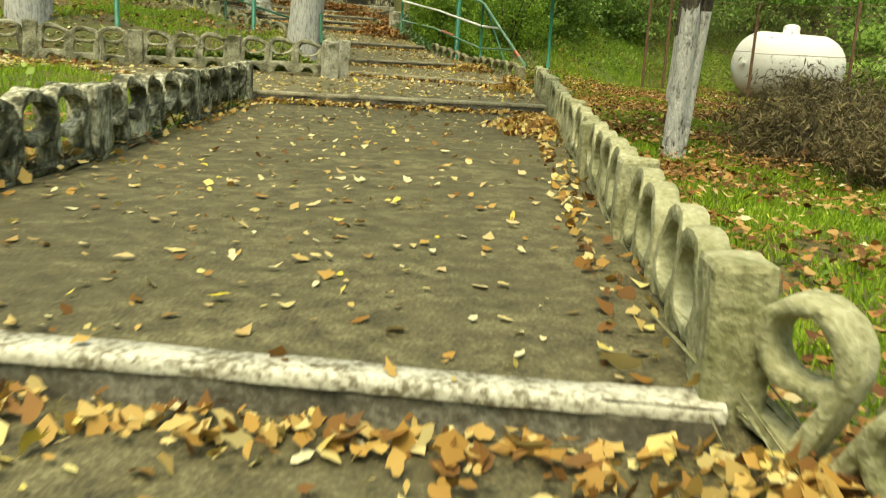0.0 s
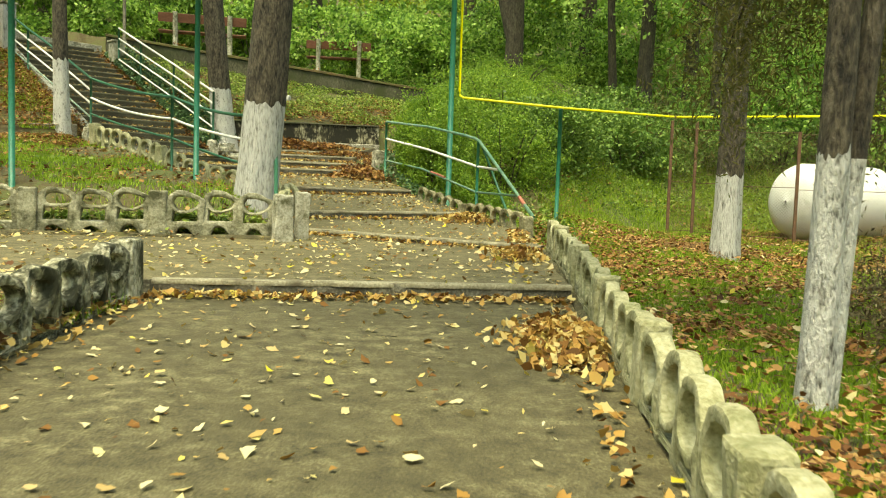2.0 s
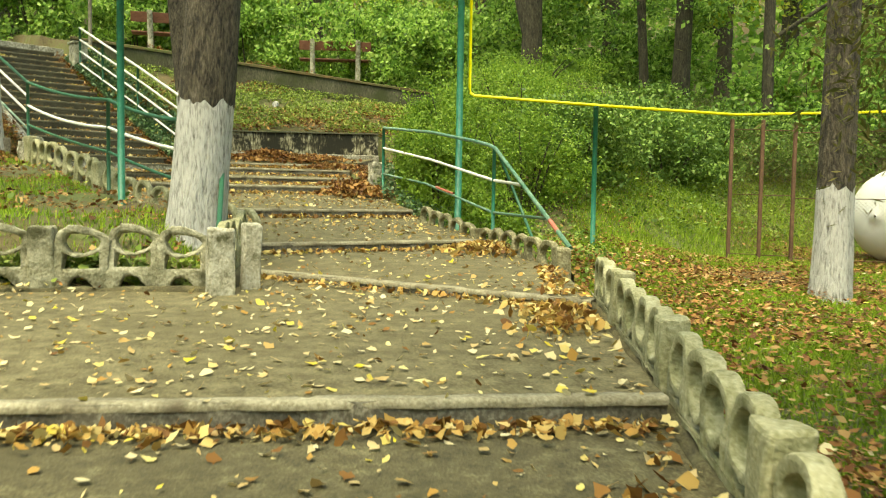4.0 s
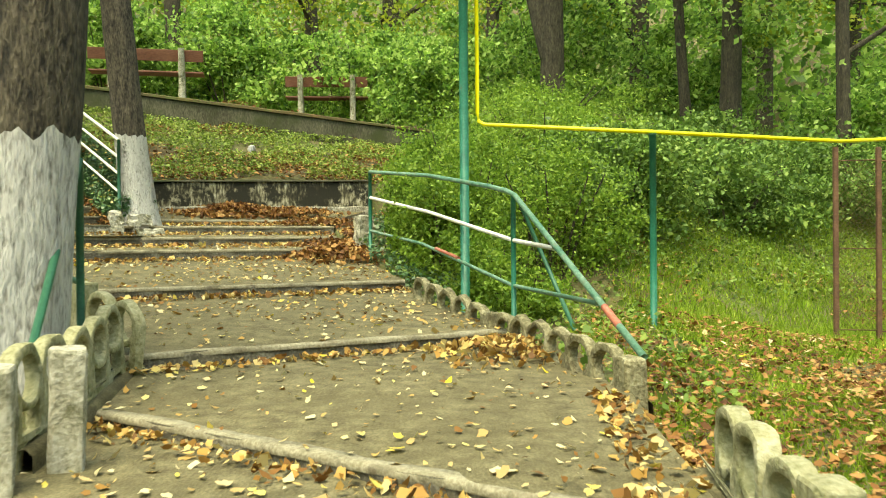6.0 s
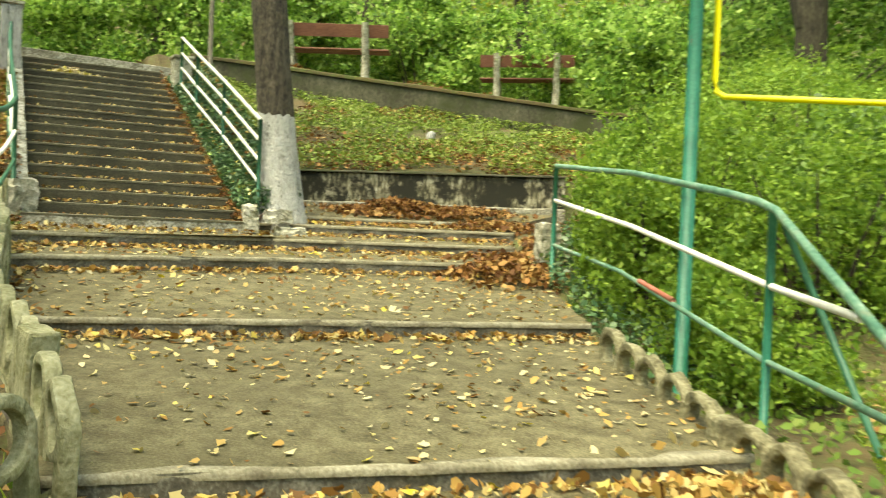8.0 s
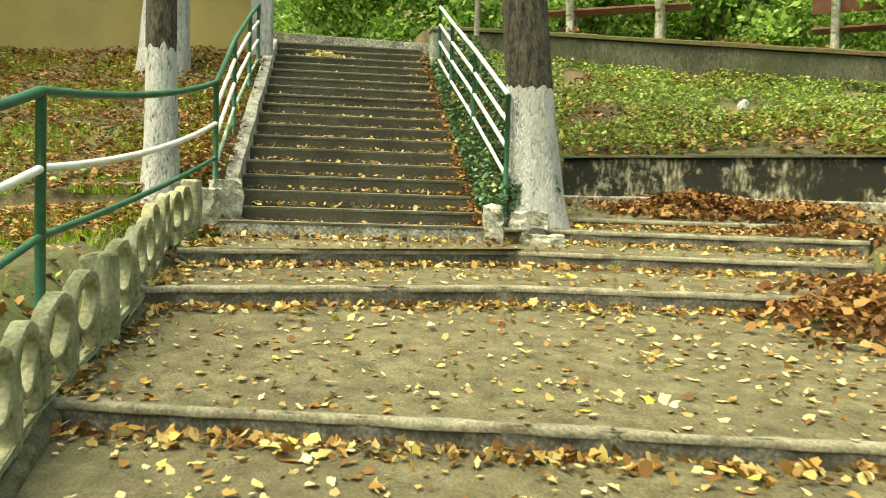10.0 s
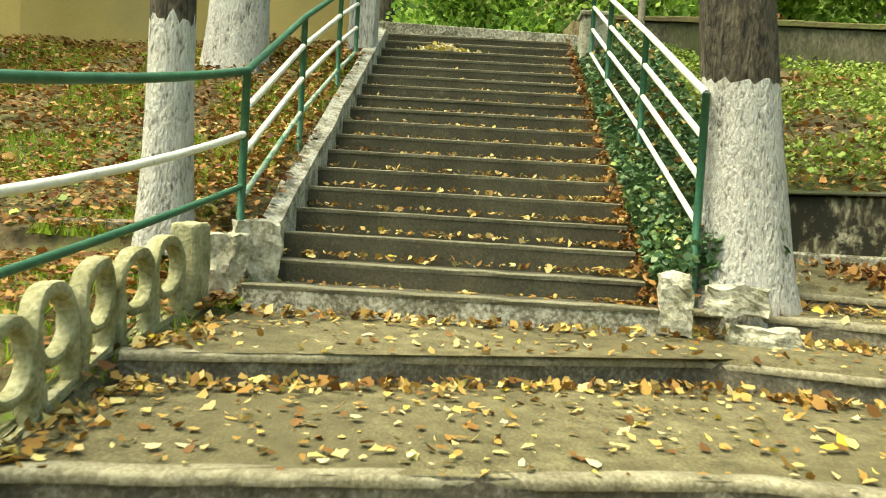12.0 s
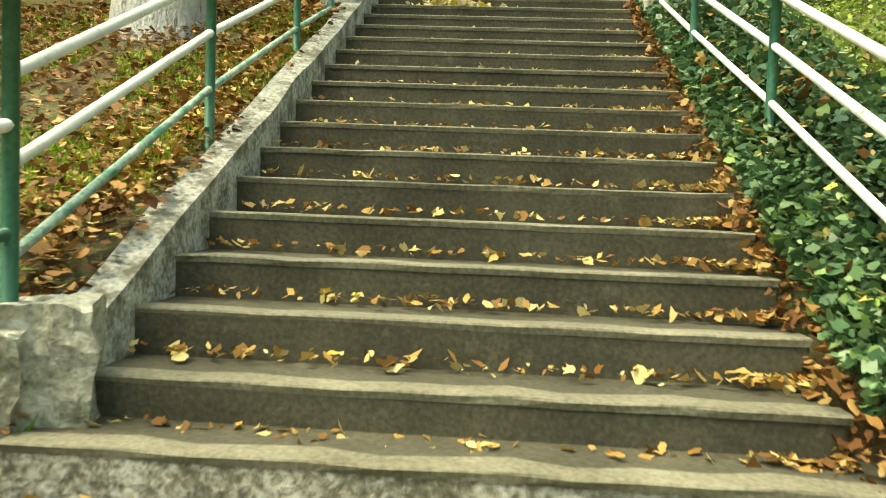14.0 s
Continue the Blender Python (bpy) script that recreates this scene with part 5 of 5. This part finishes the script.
heap(1.12, 13.45, 0.16, 0.45, 0.10, 500, M_FALLEN, "leaves heaped in the gap of the pierced wall")
heap(-2.05, 21.25, 0.22, 0.5, 0.08, 450, M_RUSSET, "russet leaves caught beside the steps")
heap(-4.3, 22.1, 0.8, 0.25, 0.05, 600, M_RUSSET, "russet leaves lying below the stained wall")
heap(-1.95, 20.1, 0.55, 0.55, 0.26, 1500, M_RUSSET, "heap of russet leaves in the corner of the steps")
heap(-3.9, 22.55, 0.9, 0.22, 0.14, 1300, M_RUSSET, "russet leaves heaped along the foot of the low wall")
heap(-2.9, 22.6, 0.9, 0.5, 0.12, 1200, M_RUSSET, "russet leaves heaped on the landing below the wall")


def field(n, x0, x1, y0, y1, test):
    x, y = rng.uniform(x0, x1, n), rng.uniform(y0, y1, n)
    ok = np.isnan(slab_height(x, y)) & test(x, y)
    return np.stack([x[ok], y[ok]], 1)


def patch(x, y, k=0.55, s=0.0):
    return np.sin(k * x * 2.3 + s) * np.sin(k * y * 1.9 + 1.3 * s) + 0.5 * np.sin(k * 5 * x + 2) * np.sin(k * 4.1 * y + s)


lay("fallen_leaves", field(30000, 0.85, 8, -1.5, 21, lambda x, y: (patch(x, y) > -0.2) | (x < 1.5)), 0.044, M_RUSSET, "brown leaves lying in the lawn grass", 0.07)
lay("fallen_leaves", field(1500, 0.95, 6, -1, 18, lambda x, y: x > 0), 0.052, M_PALE, "yellow leaves lying in the lawn grass", 0.08)
lay("fallen_leaves", field(21000, 1.1, 6.5, 5, 17, lambda x, y: (patch(x, y, 0.8, 2) > -0.35) & (y < 16.2)), 0.046, M_RUSSET, "russet leaves lying thick under the thin trees", 0.09)
lay("fallen_leaves", field(8000, 0.9, 3.0, -0.5, 13.8, lambda x, y: patch(x, y, 1.3, 6) > (x - 0.85) * 0.8 - 0.6), 0.05, M_RUSSET, "brown leaf litter beside the pierced wall", 0.05)
lay("fallen_leaves", field(5500, 1.1, 4.5, 12.5, 18.2, lambda x, y: patch(x, y, 0.9, 2) > -0.3), 0.045, M_RUSSET, "russet leaves under the handrail and posts", 0.07)
lay("leaf_drift", along((-1.9, 1.0), (-2.12, 9.0), 700, 0.12, -0.06), 0.054, M_FALLEN, "leaves lying under the blackened pierced wall", 0.03, 0.5)
lay("fallen_leaves", field(16000, -9, -2, 2, 20, lambda x, y: patch(x, y, 0.7, 1) > -0.5), 0.052, M_RUSSET, "brown leaves lying on the grass bank", 0.05)
lay("fallen_leaves", field(3000, -6.5, -1.9, 8.8, 12.4, lambda x, y: y > 8.9), 0.06, M_PALE, "pale leaves strewn on the side path")
lay("fallen_leaves", field(38000, -13, -6.5, 17, 24, lambda x, y: y > 0), 0.048, M_RUSSET, "russet leaves covering the bank below the yellow wall", 0.06)
lay("fallen_leaves", field(12000, -8, -1, 22.3, 27.5, lambda x, y: (y < upper_toe(x) + 2.2) | (patch(x, y, 0.9) > 0.3)), 0.06, M_RUSSET, "russet leaves on the planted slope", 0.1)


lay("fallen_leaves", field(9000, 4.9, 9.5, 17.2, 20.5, lambda x, y: y < 20.3), 0.055, M_RUSSET, "russet leaves lying thick under the tank", 0.06)


def on_stair(n):
    k = rng.integers(0, FLIGHTS, n)
    w = rng.uniform(0.02, WIDE - 0.02, n)
    w = np.where(rng.random(n) < 0.4, WIDE - np.abs(rng.normal(size=n)) * 0.16, w)
    d = TREAD - 0.03 - np.abs(rng.normal(size=n)) * 0.05
    p = np.array(F1L)[None] + np.outer(w, np.array(ALONG)) + np.outer(TREAD * (k - 1) + d, np.array(UP))
    p[:, 2] = F1L.z + RISE * (k - 1) + 0.02 + 0.03 * rng.random(n)
    return p


ob = quads("fallen_leaves", leaves_at(on_stair(3300), 0.042, 0.5, 0.8, 0, rng), M_FALLEN)
tagged(ob, "brown and yellow leaves caught on the stair treads", "fallen leaves", kind="stuff")


n = 260
w = WIDE * 0.32 + 0.22 * rng.normal(size=n)
p = np.array(F1L)[None] + np.outer(w, np.array(ALONG)) + np.outer(TREAD * 14.45 + 0.08 * rng.normal(size=n), np.array(UP))
p[:, 2] = F1L.z + RISE * 14 + 0.02 + 0.08 * np.exp(-((w - WIDE * 0.32) / 0.25) ** 2) * rng.random(n)
pile = quads("leaf_heap", leaves_at(p, 0.06, 0.4, 0.8, 0, rng), M_PALE)
tagged(pile, "yellow-green leaves piled on an upper stair tread", "fallen leaves", kind="stuff")


# ---- grass, ivy and ground cover ----
def blades(name, xy, hgt, material, label, category="grass"):
    n = len(xy)
    z = ground_height(xy[:, 0], xy[:, 1])
    p = np.stack([xy[:, 0], xy[:, 1], z - 0.01], 1)
    a = rng.uniform(0, 6.28, n)
    d = np.stack([np.cos(a), np.sin(a), np.zeros(n)], 1) * (0.006 + 0.004 * rng.random((n, 1)))
    h = hgt * (0.5 + rng.random((n, 1)))
    tip = p + rng.normal(size=(n, 3)) * np.array((0.35, 0.35, 0)) * h + np.array((0, 0, 1)) * h
    ob = quads(name, np.stack([p - d, p + d, tip], 1), material)
    return tagged(ob, label, category, kind="stuff")


blades("grass", field(330000, 0.85, 8, -1.5, 24, lambda x, y: (patch(x, y) < 0.85) & (patch(x, y, 1.3, 6) < (x - 0.85) * 1.1 - 0.15)), 0.048, M_GRASS, "short bright green grass of the lawn")
blades("grass", field(90000, 1.0, 4.5, 1, 15, lambda x, y: patch(x, y, 1.7, 3) < 0.5), 0.042, M_GRASS, "thin green grass among the leaves beside the path")
blades("grass", field(120000, -9.5, -1.95, 0.5, 20, lambda x, y: (patch(x, y, 0.7, 1) < 0.3) & ((y < 8.6) | (y > 12.9 + 0.349 * (x + 2.2))) & ((x - F1M.x) * UP.x + (y - F1M.y) * UP.y < -0.3)), 0.075, M_GRASS, "green grass on the bank behind the pierced wall")
blades("grass", field(80000, -13, -6.8, 17, 24, lambda x, y: patch(x, y, 1.5, 2) < 0.05), 0.065, M_GRASS, "grass tufts on the bank below the yellow wall")


def cover(name, xy, size, lift, material, label):
    z = ground_height(xy[:, 0], xy[:, 1]) + lift * rng.random(len(xy)) ** 0.7
    ob = quads(name, leaves_at(np.stack([xy[:, 0], xy[:, 1], z], 1), size, 0.35, 0.85, 0, rng), material)
    return tagged(ob, label, "ground cover", kind="stuff")


cover("ground_cover", field(52000, -9, -0.5, 22.3, 28, lambda x, y: (y > upper_toe(x) + 0.3) & (y < upper_wall_y(x)) & (patch(x, y, 1.1, 4) > -0.6)), 0.046, 0.16, M_WEED, "low yellowing green plants covering the slope")
cover("ground_cover", field(60000, -1.2, 9, 18, 28, lambda x, y: y > 19.0 + 0.3 * x), 0.045, 0.14, M_COVER, "low green plants covering the hillside")
cover("ground_cover", field(3000, -1.0, 1.8, 14.2, 19.5, lambda x, y: x > 1.25 - (y - 14.2) * 0.45), 0.055, 0.15, M_COVER, "low green plants behind the sunken rings")
cover("ground_cover", field(9000, -1.9, 0.4, 18, 22.5, lambda x, y: x > -1.75), 0.05, 0.2, M_IVY, "dark creeping plants under the hedge")
cover("weeds", field(6000, 1.0, 7, 0, 20, lambda x, y: patch(x, y, 1.4, 3) > 0.0), 0.034, 0.06, M_COVER, "small weeds in the lawn")
cover("weeds", field(4000, -9, -2.1, 2, 20, lambda x, y: patch(x, y, 1.4, 3) > 0.2), 0.06, 0.09, M_WEED, "small weeds on the bank")
n = 30000
w = WIDE + 0.02 + 0.75 * rng.random(n) ** 0.8
t = rng.uniform(-0.2, 14.5, n)
p = np.array(F1L)[None] + np.outer(w, np.array(ALONG)) + np.outer(TREAD * t, np.array(UP))
p[:, 2] = F1L.z + RISE * t + 0.02 + (0.10 + 0.28 * smooth(WIDE, WIDE + 0.5, w)) * rng.random(n)
ivy = quads("ivy", leaves_at(p, 0.05, 0.3, 0.95, 0, rng), M_IVY)
tagged(ivy, "dark glossy ivy spreading beside the stair", "ivy", kind="stuff")

# russet leaves caught along the ivy edge and on the bank beside the kerb
n = 1900
w = WIDE - 0.06 + 0.17 * np.abs(rng.normal(size=n))
t = rng.uniform(-0.8, 15.5, n)
p = np.array(F1L)[None] + np.outer(w, np.array(ALONG)) + np.outer(TREAD * t, np.array(UP))
p[:, 2] = np.where(w < WIDE, F1L.z + RISE * np.floor(t), F1L.z + RISE * t - 0.06) + 0.02 + 0.10 * rng.random(n)
drift = quads("leaf_drift", leaves_at(p, 0.046, 0.45, 0.8, 0, rng), M_RUSSET)
tagged(drift, "russet leaves gathered between the stair and the ivy", "fallen leaves", kind="stuff")
n = 1800
w = -0.22 - 0.22 * np.abs(rng.normal(size=n))
t = rng.uniform(-0.2, 14.5, n)
p = np.array(F1L)[None] + np.outer(w, np.array(ALONG)) + np.outer(TREAD * t, np.array(UP))
p[:, 2] = np.maximum(ground_height(p[:, 0], p[:, 1]), F1L.z + RISE * t + 0.0) + 0.05 * rng.random(n)
drift = quads("leaf_drift", leaves_at(p, 0.055, 0.4, 0.8, 0, rng), M_FALLEN)
tagged(drift, "brown leaves lying along the stair kerb", "fallen leaves", kind="stuff")

xy = along(WALL_CROSS[1], WALL_CROSS[0], 1500, 0.09, -0.24)
cover("weeds", np.concatenate([xy, along(WALL_CROSS[0], WALL_CROSS[1], 500, 0.05, 0.10)]), 0.06, 0.22, M_WEED, "green weeds growing behind the pierced cross wall")

n = 380
w = WIDE + 0.1 + 0.6 * rng.random(n)
t = rng.uniform(-0.2, 14.5, n)
p = np.array(F1L)[None] + np.outer(w, np.array(ALONG)) + np.outer(TREAD * t, np.array(UP))
p[:, 2] = F1L.z + RISE * t + 0.12 + 0.30 * smooth(WIDE, WIDE + 0.5, w)
caught = quads("fallen_leaves", leaves_at(p, 0.05, 0.5, 0.8, 0, rng), M_FALLEN)
tagged(caught, "brown and yellow leaves caught on top of the ivy", "fallen leaves", kind="stuff")

blades("grass", field(60000, 0.6, 8, 17.0, 25, lambda x, y: (x > 1.9 - (y - 17) * 0.2) & (patch(x, y, 0.8, 5) < 0.9)), 0.10, M_GRASS, "bright green grass on the open hillside")
